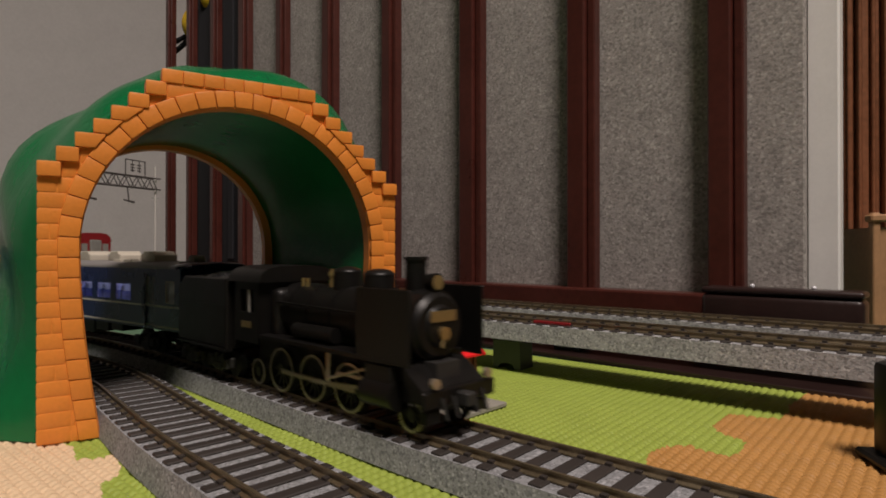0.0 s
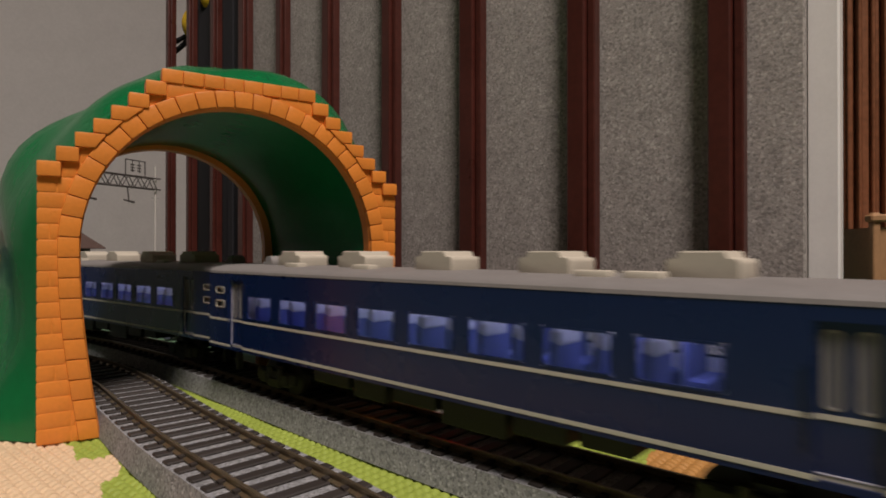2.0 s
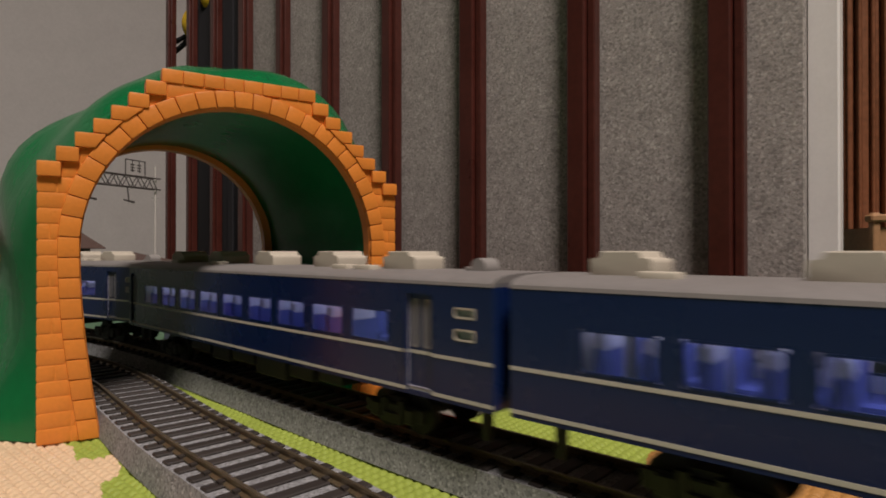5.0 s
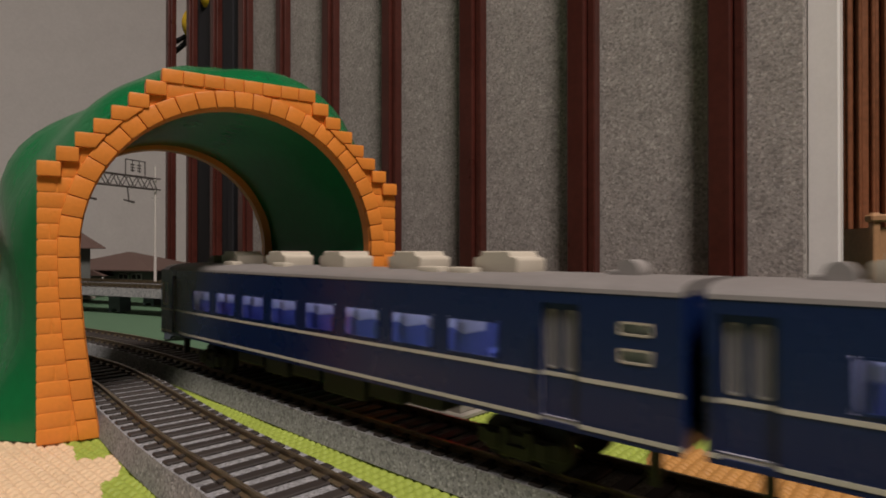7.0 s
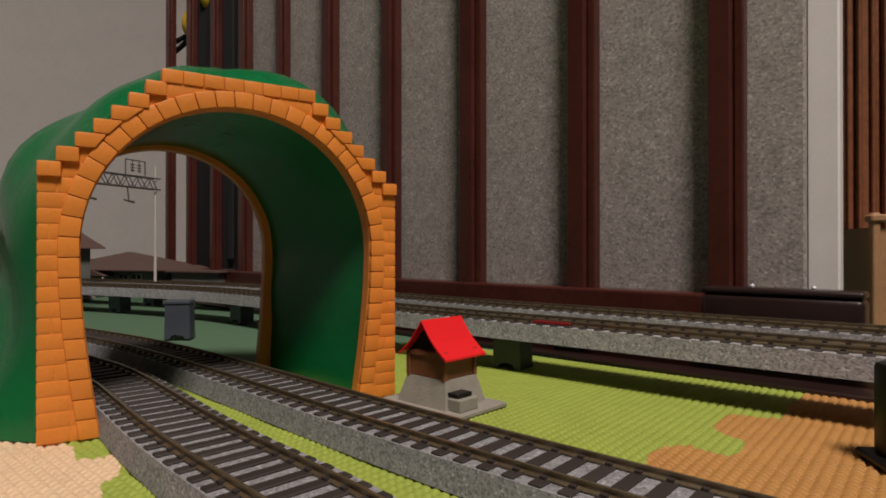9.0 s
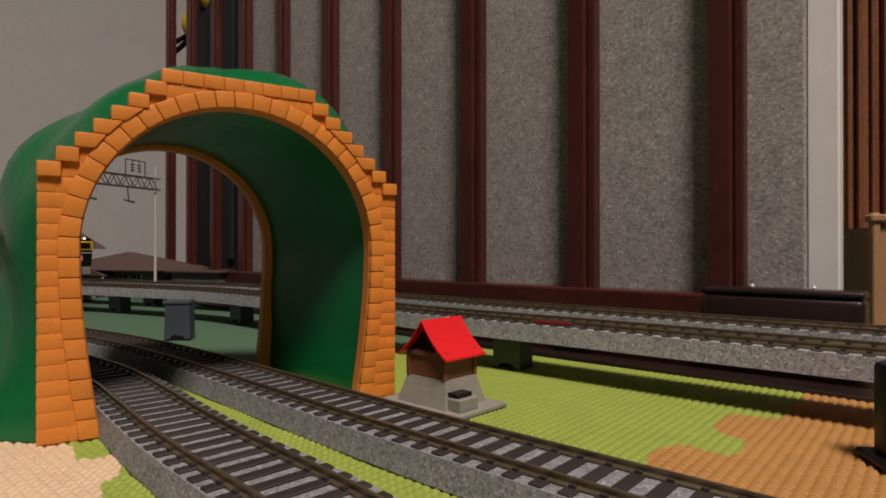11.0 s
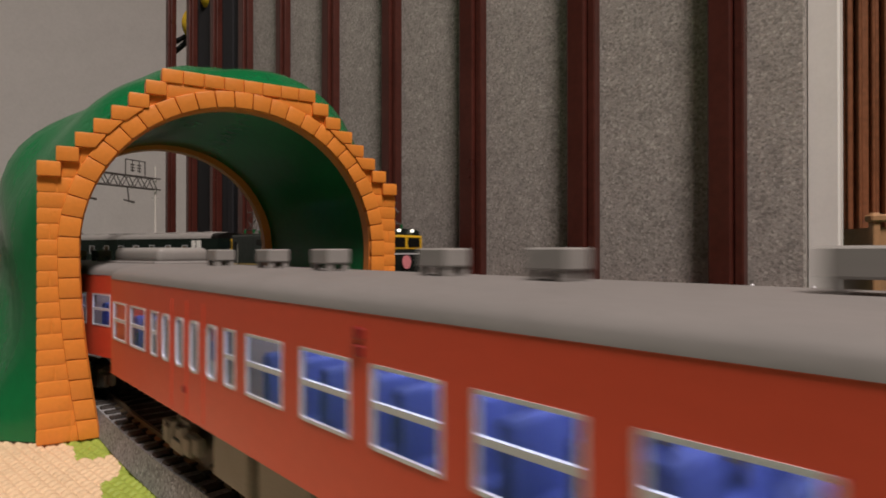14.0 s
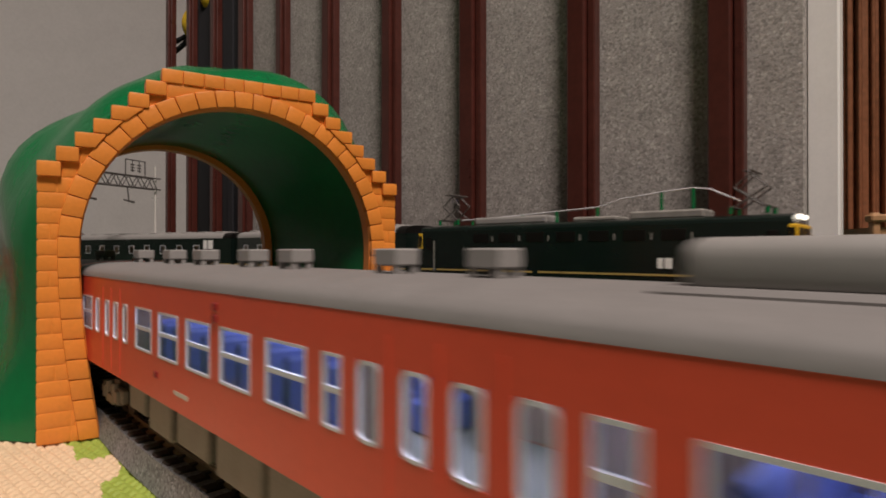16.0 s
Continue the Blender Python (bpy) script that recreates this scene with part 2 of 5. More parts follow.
# ---- woven foam mat ----
def foam(name, colour):
    return material(name, colour, 0.62, var=0.10, scale=70, bump=0.15, bump_scale=1500)


MATS_FOAM = [foam("lime_foam", (0.27, 0.345, 0.052)), foam("orange_foam", (0.40, 0.20, 0.052)), foam("peach_foam", (0.66, 0.49, 0.31))]


def inside(px, py, poly):
    hit = np.zeros(px.shape, bool)
    for i in range(len(poly)):
        (x0, y0), (x1, y1) = poly[i], poly[i - 1]
        cross = (y0 > py) != (y1 > py)
        hit ^= cross & (px < (x1 - x0) * (py - y0) / (y1 - y0 + 1e-12) + x0)
    return hit


ORANGE_AREA = [(52, 150), (60, 169), (68, 175), (75, 176), (78, 170), (81, 167), (86, 168), (94, 179), (90, 188), (91, 196), (97, 203), (104, 210), (111, 206), (119, 204), (127, 212), (133, 222), (143, 232), (151, 240), (175, 262), (420, 60), (420, -200), (60, 60)]
PEACH_AREA = [(-128, 182), (-112, 175), (-107, 168), (-104, 164), (-98, 165), (-96, 169), (-88, 158), (-85, 151), (-87, 147), (-80, 136), (-64, 130), (30, 30), (30, -60), (-300, -60), (-300, 260)]


def weave(u, v):
    """Basket weave: short bands that cross over and under."""
    cu, cv = np.floor(u), np.floor(v)
    over = (cu + cv) % 2 == 0
    fu, fv = u - cu - 0.5, v - cv - 0.5
    a = (1 - np.abs(2 * fv) ** 5) * (1 - 0.45 * (2 * fu) ** 2)
    b = (1 - np.abs(2 * fu) ** 5) * (1 - 0.45 * (2 * fv) ** 2)
    return np.where(over, a, b)


def foam_mat():
    step = 0.52 * U
    a0, a1, b0, b1 = -285 * U, 300 * U, 5 * U, 288 * U
    ka, kb = int((a1 - a0) / step), int((b1 - b0) / step)
    c, s = math.cos(radians(ROOM)), math.sin(radians(ROOM))
    A, B = np.meshgrid(a0 + step * np.arange(ka + 1), b0 + step * np.arange(kb + 1))
    X, Y = A * c - B * s, A * s + B * c
    Z = -1.5 * U + 1.4 * U * weave(A / (3.1 * U), B / (2.7 * U))
    fx, fy = (X[:-1, :-1] + X[1:, 1:]) / 2 / U, (Y[:-1, :-1] + Y[1:, 1:]) / 2 / U
    orange, peach = inside(fx, fy, ORANGE_AREA), inside(fx, fy, PEACH_AREA)
    zone = np.where(orange, 1, np.where(peach, 2, 0))
    # the lime piece ends under the tunnel; a green cloth lies beyond
    keep = (fx * 0.653 + fy * 0.758 < 281) & (fy > -40) & (fx * 0.758 - fy * 0.653 > -262)
    names = ("lime green woven foam mat piece under the tracks", "orange woven foam mat piece with wavy joint", "peach woven foam mat piece beside the tunnel")
    idx = np.arange((ka + 1) * (kb + 1)).reshape(kb + 1, ka + 1)
    quads = np.stack((idx[:-1, :-1], idx[:-1, 1:], idx[1:, 1:], idx[1:, :-1]), -1)
    for k in range(3):
        q = quads[(zone == k) & keep]
        used, inv = np.unique(q, return_inverse=True)
        co = np.stack((X.ravel()[used], Y.ravel()[used], Z.ravel()[used]), -1)
        me = bpy.data.meshes.new("foam_mat")
        me.from_pydata(co.tolist(), [], inv.reshape(-1, 4).tolist())
        me.materials.append(MATS_FOAM[k])
        me.shade_smooth()
        tagged(new("foam_mat", me), names[k], "floor mat", "foam mat pieces", "structure")


foam_mat()


# ---- tracks ----
SLEEPER = {}


def sleeper_mesh(length, width, h):
    key = (length, width)
    if key not in SLEEPER:
        bm = boxes((-width / 2, width / 2, -length / 2, length / 2, -h, 0), bevel=0.25 * U)
        me = bpy.data.meshes.new("sleeper")
        bm.to_mesh(me)
        bm.free()
        me.materials.append(M_SLEEP)
        SLEEPER[key] = me
    return SLEEPER[key]


def lay_track(name, tr, s0, s1, rail, flare, z0, mat, label, near0, near1):
    """Moulded bed, two rails, sleepers with rail chairs. near0..near1: the stretch whose sleepers are single."""
    top = rail - 2.4 * U
    bed = part(name, sweep(tr, s0, s1, [(-14.6 * U - flare, z0), (-14.2 * U, top), (14.2 * U, top), (14.6 * U + flare, z0)]), mat)
    tagged(bed, label, "railway track", "model railway tracks")
    for o in (-8.65 * U, 8.65 * U):
        f, h = 1.1 * U, 0.44 * U
        prof = [(o - f, rail - 2.1 * U), (o - f, rail - 1.8 * U), (o - 0.3 * U, rail - 1.4 * U), (o - 0.3 * U, rail - 0.8 * U), (o - h, rail - 0.6 * U), (o - h, rail),
                (o + h, rail), (o + h, rail - 0.6 * U), (o + 0.3 * U, rail - 0.8 * U), (o + 0.3 * U, rail - 1.4 * U), (o + f, rail - 1.8 * U), (o + f, rail - 2.1 * U)]
        part("rail", sweep(tr, s0, s1, prof), M_RAIL, bed)
    me = sleeper_mesh(27.4 * U, 3.5 * U, 1.6 * U)
    far = bmesh.new()
    chairs = bmesh.new()
    pitch_s = 7.3 * U
    for i in range(int((s1 - s0) / pitch_s)):
        s = s0 + pitch_s * (i + 0.5)
        p, d = tr.at(s), tr.dirn(s)
        m = Matrix.LocRotScale((p[0], p[1], top + 0.6 * U), Euler((0, 0, math.atan2(d[1], d[0]))), None)
        if near0 < s < near1:
            ob = new("sleeper", me)
            ob.parent = bed
            ob.matrix_world = m
            for o in (-8.65 * U, 8.65 * U):
                bmesh.ops.create_cube(chairs, size=1, matrix=m @ Matrix.Translation((0, o, 0.3 * U)) @ Matrix.Diagonal((1.6 * U, 3.6 * U, 0.7 * U, 1)))
        else:
            bmesh.ops.create_cube(far, size=1, matrix=m @ Matrix.Translation((0, 0, -0.8 * U)) @ Matrix.Diagonal((3.5 * U, 27.4 * U, 1.6 * U, 1)))
    tagged(part("rail_chair", chairs, M_SLEEP, bed), kind="stuff")
    tagged(part("far_sleepers", far, M_SLEEP, bed), kind="stuff")
    return bed


lay_track("railway_track", TRACK_B, -2.2, 2.6, RAIL, 1.0 * U, 0.0, M_BED, "model track on moulded grey ballast through the tunnel", -0.1, 0.62)
lay_track("railway_track", TRACK_A, -1.8, 2.6, RAIL, 1.0 * U, 0.0, M_BED, "curved model track on grey ballast in front", -0.1, 0.42)
lay_track("raised_track", TRACK_C, -2.5, 1.1, DECK, 0.0, DECK - 10.5 * U, M_DECKBED, "raised model track on pale grey ballast deck", -0.05, 0.66)
lay_track("raised_track", TRACK_D, -2.5, 1.1, DECK, 0.0, DECK - 10.5 * U, M_DECKBED, "raised model track behind, on pale grey deck", 0.0, 0.7)


def pier(name, h, label):
    ob = empty(name)
    w, t = 8.2 * U, 6.0 * U
    bm = bmesh.new()
    prism(bm, [(-w, 0), (-4.5 * U, 0), (-4 * U, 1.8 * U), (-2 * U, 2.6 * U), (2 * U, 2.6 * U), (4 * U, 1.8 * U), (4.5 * U, 0), (w, 0), (w * 0.95, h - 2.4 * U), (-w * 0.95, h - 2.4 * U)], -t, t)
    part("column", bm, M_PIER, ob)
    part("cap", boxes((-w * 1.02, w * 1.02, -t - 0.8 * U, t + 0.8 * U, h - 2.4 * U, h), bevel=0.5 * U), M_PIER, ob)
    return tagged(ob, label, "bridge pier", "bridge piers")


PIER = pier("bridge_pier", DECK - 10.5 * U, "slate grey plastic pier with arched foot")
LONE = pier("bridge_pier", 25.5 * U, "taller slate grey pier standing free beside the deck")


def put_pier(tr, s, ob=None):
    p, d = tr.at(s), tr.dirn(s)
    m = pose(p[0], p[1], 0, 0, 0, math.degrees(math.atan2(d[1], d[0])))
    if ob:
        ob.matrix_world = m
        return ob
    return copy_thing(PIER, m)


put_pier(TRACK_C, 0.494, PIER)
for s in (0.209, 0.026, 0.69, 0.3):
    put_pier(TRACK_C, s)
for s in (0.512, -0.003, 0.69, 0.31, 0.2):
    put_pier(TRACK_D, s)
LONE.matrix_world = pose(-179 * U, 393 * U, 0, 0, 0, 8)
copy_thing(LONE, pose(-292 * U, 446 * U, 0, 0, 0, 12))

joint = part("rail_joiner", boxes((-0.010, 0.010, -0.7 * U, 0.7 * U, -0.7 * U, 0.7 * U), bevel=0.3 * U), M_MAROON)
_p, _d = TRACK_C.side(0.523, -8.65 * U - 1.5 * U), TRACK_C.dirn(0.523)
joint.matrix_world = pose(_p[0], _p[1], DECK - 1.2 * U, 0, 0, math.degrees(math.atan2(_d[1], _d[0])))
tagged(joint, "small red plastic marker on the raised rail", "track marker")


# ---- tunnel ----
T_ANGLE = 31.5
T_SHEAR = -0.205
T_POSE = pose(-70.8 * U, 204.8 * U, 0, 0, 0, T_ANGLE)


def arch_point(r, half, t, zc=60.0):
    """A point of a horseshoe arch; t from 0 at the left foot to 1 at the right foot."""
    leg, ref = zc, 52.0
    bow = math.pi * ref
    d = t * (2 * leg + bow)
    if d < leg:
        return (-half - (r - half) * math.sin(math.pi / 2 * d / leg), d)
    if d > leg + bow:
        e = 2 * leg + bow - d
        return (half + (r - half) * math.sin(math.pi / 2 * e / leg), e)
    a = math.pi - (d - leg) / ref
    return (r * math.cos(a), zc + r * math.sin(a))


def arch_line(r, half, n=56, zc=60.0, lift=1.0):
    return [(x * U, z * U * lift) for x, z in (arch_point(r, half, i / n, zc) for i in range(n + 1))]


tunnel = empty("toy_tunnel", T_POSE)
tagged(tunnel, "green plastic toy tunnel with orange brick portals", "toy tunnel")


def loft(rows):
    bm = bmesh.new()
    rings = [[bm.verts.new(p) for p in r] for r in rows]
    for a, b in zip(rings, rings[1:]):
        for i in range(len(a) - 1):
            bm.faces.new((a[i], a[i + 1], b[i + 1], b[i]))
    return bm


def hill():
    """Outer skin and inner vault of the hill, joined at the two mouths."""
    rows = []
    n = 56
    depth = 84.5
    for k in range(13):
        y = 5.0 + (depth - 8) * k / 12
        w = math.sin(math.pi * k / 12)
        ring = []
        for i in range(n + 1):
            x, z = arch_point(58.5 + 3.2 * w, 60.0 + 11.0 * min(1, w * 2.2), i / n, 60)
            t = i / n
            z *= 1.0 + 0.02 * w
            ridge = 2.4 * math.sin(t * 31 + 1.3 * math.sin(k * 0.7)) * w + 2.8 * noise.noise((t * 5, k * 0.35, 2.0)) * w
            left = 4.2 * w * max(0, math.cos(min(1.0, abs(t - 0.3) / 0.3) * math.pi / 2))
            rise = min(1, 1.7 * w)
            left += 11.0 * rise * max(0, math.cos(min(1.0, abs(t - 0.70) / 0.20) * math.pi / 2))
            left += 7.0 * rise * max(0, math.cos(min(1.0, abs(t - 0.55) / 0.12) * math.pi / 2))
            a = math.atan2(z - 40, x)
            ring.append(((x + (ridge + left) * math.cos(a) + T_SHEAR * y) * U, y * U, max(0, (z + (ridge + left) * math.sin(a)) if z > 1 else 0) * U))
        rows.append(ring)
    inner = []
    for k in range(9):
        y = depth - 3 - (depth - 8) * k / 8
        inner.append([((x + T_SHEAR * y + 0.7 * noise.noise((i * 0.3, y * 0.1, 1))) * U, y * U, z * U) for i, (x, z) in enumerate(arch_point(51.5 - 5.0 * y / depth, 48.5 - 2.6 * y / depth, j / n) for j in range(n + 1))])
    return loft(rows + inner + rows[:1])


part("hill", hill(), M_GREEN, tunnel, "glossy ridged green hill", smooth=35)
part("vault_boss", boxes((40 * U, 43 * U, 50 * U, 56 * U, 66 * U, 72 * U), bevel=1 * U), M_GREEN, tunnel)


def brick(bm_pts, y0, y1, parent, bevel=0.6):
    bm = bmesh.new()
    prism(bm, [(x * U, z * U) for x, z in bm_pts], y0 * U, y1 * U)
    bmesh.ops.bevel(bm, geom=[e for e in bm.edges if all(v.co.y < (y0 + 0.1) * U for v in e.verts) or abs(e.verts[0].co.y - e.verts[1].co.y) > 0.5 * U], offset=bevel * U, segments=2, profile=0.6, affect="EDGES")
    ob = part("brick", bm, M_ORANGE, parent, smooth=50)
    return ob


def portal(front):
    """Backing plate, ring of voussoirs and stepped courses of bricks."""
    m = empty("portal")
    m.parent = tunnel
    tagged(m, "orange moulded brick portal")
    if not front:
        m.matrix_basis = pose(T_SHEAR * 84.5 * U, 84.5 * U, 0, 0, 0, 180)
    n = 56
    g = 0.0 if front else 4.2
    bm = bmesh.new()
    ins = [arch_point(49.0 - g, 43.4 - 0.5 * g, i / n) for i in range(n + 1)]
    out = [arch_point(56.5, 56.5, i / n) for i in range(n + 1)]
    rings = [[bm.verts.new((x * U, y * U, z * U)) for x, z in pts] for pts, y in ((ins, 1.2), (out, 1.2), (out, 6.5), (ins, 6.5))]
    rings.append(rings[0])
    for a, b in zip(rings, rings[1:]):
        for i in range(n):
            bm.faces.new((a[i], a[i + 1], b[i + 1], b[i]))
    part("lining", bm, M_ORANGE, m, smooth=40)
    # voussoirs
    count = 45
    for i in range(count):
        t0, t1 = (i + 0.012) / count, (i + 0.988) / count
        a, b = arch_point(49.2 - g, 43.6 - 0.5 * g, t0), arch_point(49.2 - g, 43.6 - 0.5 * g, t1)
        c, d = arch_point(55.0, 49.2, t1), arch_point(55.0, 49.2, t0)
        brick([a, b, c, d], -0.9, 3.0, m)
    # courses: outer edge goes up the legs and then in steps to the flat top
    course = 4.78
    row = 0
    z = 0.0
    while z < 118:
        z1 = z + course
        if z1 <= 87:
            edge = 60.3
        else:
            edge = 60.3 - 4.85 * (int((z1 - 87) / course) + 1) + 0.001
        zm = (z + z1) / 2
        ring = 54.6 if zm > 60 else 48.8 + 5.8 * math.sin(math.pi / 2 * zm / 60)
        lo = 0.0
        if zm < 60:
            lo = ring
        elif zm < 60 + 54.7:
            lo = math.sqrt(max(0, 54.7 ** 2 - (zm - 60) ** 2))
        if z1 > 114.8:
            lo = 0.0
        width = edge - lo
        if width > 1.2:
            cuts = [lo]
            if lo == 0.0:
                k = 4
                cuts = [edge * j / k for j in range(k + 1)]
            elif width > 9.5:
                corner = edge - (6.4 if z1 > 83 else 9.0)
                inner_w = corner - lo
                k = max(1, int(inner_w / 8.5 + 0.5))
                cuts = [lo + inner_w * j / k for j in range(k + 1)] + [edge]
            elif z1 > 83:
                cuts = [lo, edge - 6.2, edge] if width > 7.6 else [max(lo, edge - 6.2), edge]
            elif width > 5.5 and row % 3 == 1:
                cuts = [lo, lo + width * 0.42, edge]
            else:
                cuts = [lo, edge]
            for x0, x1 in zip(cuts, cuts[1:]):
                proud = -0.6 if z1 > 115.5 else -1.5 if x1 > edge - 0.1 and z1 > 83 else 0.0
                for sgn in (-1, 1):
                    xa, xb = x0 + 0.08, x1 - 0.08
                    if lo > 0 and x0 == cuts[0] and zm > 60:
                        # cut to the ring
                        xl = math.sqrt(max(0, 54.6 ** 2 - (z + 0.3 - 60) ** 2))
                        xh = math.sqrt(max(0, 54.6 ** 2 - (z1 - 0.3 - 60) ** 2)) if z1 - 0.3 - 60 < 54.6 else 0
                        pts = [(xl + 0.2, z + 0.08), (xb, z + 0.08), (xb, z1 - 0.08), (max(xh, 0.0) + 0.2, z1 - 0.08)]
                        if xl + 0.6 > xb:
                            pts = [(max(xh, 0) + 0.2, z1 - 0.08), (xb, z + course * 0.45), (xb, z1 - 0.08)]
                    else:
                        pts = [(xa, z + 0.08), (xb, z + 0.08), (xb, z1 - 0.08), (xa, z1 - 0.08)]
                    pts = [(x * sgn, zz) for x, zz in pts]
                    brick(pts, proud, 4.5, m, 0.55 if len(pts) == 4 else 0.3)
        z = z1
        row += 1
    bm = bmesh.new()
    plate = [(x, z) for x, z in (arch_point(54.0, 48.2, i / 40) for i in range(41))]
    stair = [(59.8, 0), (59.8, 86.0)]
    zt = 86.0
    xe = 59.8
    for k in range(7):
        xe -= 4.85
        stair += [(xe, zt), (xe, zt + course)]
        zt += course
    outer = [(-x, zz) for x, zz in stair] + [(x, zz) for x, zz in reversed(stair)]
    a = [bm.verts.new((x * U, 0.2 * U, zz * U)) for x, zz in plate]
    b = [bm.verts.new((x * U, 0.2 * U, zz * U)) for x, zz in outer]
    bmesh.ops.triangle_fill(bm, use_beauty=True, edges=[bm.edges.new((p[i], p[i + 1])) for p in (a, b) for i in range(len(p) - 1)] + [bm.edges.new((a[0], b[0])), bm.edges.new((a[-1], b[-1]))])
    geo = bmesh.ops.extrude_face_region(bm, geom=bm.faces[:])
    bmesh.ops.translate(bm, vec=(0, 4.2 * U, 0), verts=[v for v in geo["geom"] if isinstance(v, bmesh.types.BMVert)])
    part("backing", bm, M_ORANGE, m)


portal(True)
portal(False)


# ---- slatted panel and what stands round it ----
PITCH = 96.7 * U
PANEL = pose(150 * U, 340 * U, 0, 0, 0, -43.6)
panel = empty("slatted_panel", PANEL)
tagged(panel, "dark red-brown slatted wooden panel on a bottom rail", "slatted panel")
# near and far edge of each slat along the panel
SLATS = [(5.3, 24.2), (-88.8, -68.7), (-189.5, -168.7), (-287.2, -270.0), (-383.5, -365.7), (-475.8, -460.0), (-566.4, -546.8), (-646.0, -631.0), (-724.0, -709.0), (-800.0, -785.0)]
for x0, x1 in SLATS:
    w = x1 - x0
    bm = boxes((x0 * U, (x0 + 0.7 * w) * U, 0, 11 * U, 31 * U, 0.62), bevel=1.3 * U, seg=2)
    box(bm, (x0 + 0.72 * w) * U, x1 * U, 3 * U, 11 * U, 31 * U, 0.62, bevel=1.0 * U, seg=2)
    part("slat", bm, M_SLAT, panel)
part("bottom_rail", boxes((-8.3 * PITCH, 0.64 * PITCH, -5 * U, 13 * U, 0, 34 * U), bevel=1.5 * U, seg=2), M_SLAT, panel)
part("top_rail", boxes((-8.3 * PITCH, 0.64 * PITCH, -5 * U, 13 * U, 0.60, 0.64), bevel=1.5 * U, seg=2), M_SLAT, panel)

# dark sheet laid on the floor where only shade falls below the rail
part("foot_board", boxes((-8.3 * PITCH, 1.2 * PITCH, -72 * U, -5.2 * U, -0.001, 1.5 * U), bevel=0.4 * U), M_LEATHER, panel)

felt = part("felt_board", boxes((-562 * U, 51.8 * U, 14 * U, 20 * U, 0, 0.6), bevel=0.8 * U), M_FELT)
felt.matrix_world = PANEL
tagged(felt, "speckled grey pressed-felt board behind the slats", "felt board")

# white strip added nearer the lamp, since the wall behind lies too dark
structure("door_post", boxes((50.5 * U, 66.2 * U, 24 * U, 34 * U, 0, 2.4), bevel=1 * U), M_WHITE, "white painted strip added for the bright wall beside the panel", "door post", PANEL)

bag = empty("dark_bag", PANEL)
tagged(bag, "black cloth bag leaning behind the slats", "bag")
part("body", boxes((-7.85 * PITCH, -5.85 * PITCH, 22 * U, 60 * U, 0, 0.50), bevel=9 * U, seg=3), M_DARK, bag, smooth=True)
part("flap", boxes((-7.7 * PITCH, -6.0 * PITCH, 19 * U, 23 * U, 0.24, 0.47), bevel=1.5 * U, seg=2), M_DARK, bag)
part("handle", boxes((-7.1 * PITCH, -6.95 * PITCH, 17 * U, 20 * U, 0.05, 0.50), (-6.5 * PITCH, -6.35 * PITCH, 17 * U, 20 * U, 0.05, 0.50), bevel=1 * U), M_DARK, bag)


def plush():
    ob = empty("plush_toy", PANEL @ Matrix.Translation((-762 * U, 26 * U, 0)))
    tagged(ob, "small yellow and black soft toy hung behind slats", "soft toy")
    for x, z, r in ((0, 408, 19), (14, 430, 14), (62, 432, 18)):
        bm = bmesh.new()
        bmesh.ops.create_uvsphere(bm, u_segments=20, v_segments=12, radius=r * U)
        bmesh.ops.scale(bm, vec=(1, 0.8, 1.2), verts=bm.verts)
        bmesh.ops.translate(bm, vec=(x * U, 0, z * U), verts=bm.verts)
        part("body", bm, M_YELLOW, ob, smooth=True)
    for (xa, za), (xb, zb) in (((-66, 392), (-12, 396)), ((-72, 374), (-20, 388)), ((22, 398), (40, 404)), ((30, 420), (50, 412))):
        bm = bmesh.new()
        cyl(bm, (xa * U, -6 * U, za * U), (xb * U, 2 * U, zb * U), 4 * U, n=12)
        part("strap", bm, M_DARK, ob, smooth=True)


plush()

case = empty("low_case", PANEL)
tagged(case, "low dark brown leather case before the panel", "case")
part("body", boxes((10 * U, 0.86 * PITCH, -24 * U, -7 * U, 0, 36 * U), bevel=3 * U, seg=3), M_LEATHER, case, smooth=True)
part("lid", boxes((10 * U, 0.86 * PITCH, -24 * U, -7 * U, 36.2 * U, 39.6 * U), bevel=1.6 * U, seg=3), M_LEATHER, case, smooth=True)
for x in (34, 62):
    bm = bmesh.new()
    bmesh.ops.create_uvsphere(bm, u_segments=10, v_segments=6, radius=1.3 * U)
    bmesh.ops.translate(bm, vec=(x * U, -17 * U, 40.3 * U), verts=bm.verts)
    part("stud", bm, M_SILVER, case, smooth=True)


def cabinet():
    ob = empty("wood_cabinet", pose(296 * U, 425 * U, 0, 0, 0, -14))
    tagged(ob, "brown wooden cabinet with fluted upright mouldings", "cabinet")
    part("carcass", boxes((0, 0.5, 0, 0.3, 0, 0.9), bevel=1.5 * U), M_WOOD, ob)
    x = 1 * U
    for i, w in enumerate((5, 3, 6, 3, 4, 6, 3, 5, 4, 6, 3, 5, 4, 6, 3, 5)):
        bm = boxes((x, x + w * U * 0.86, -(2 + 4 * (i % 2) + (i % 3)) * U, 0.5 * U, 0.0, 0.9), bevel=1.3 * U, seg=3)
        part("moulding", bm, M_WOOD, ob, smooth=True)
        x += w * U


cabinet()


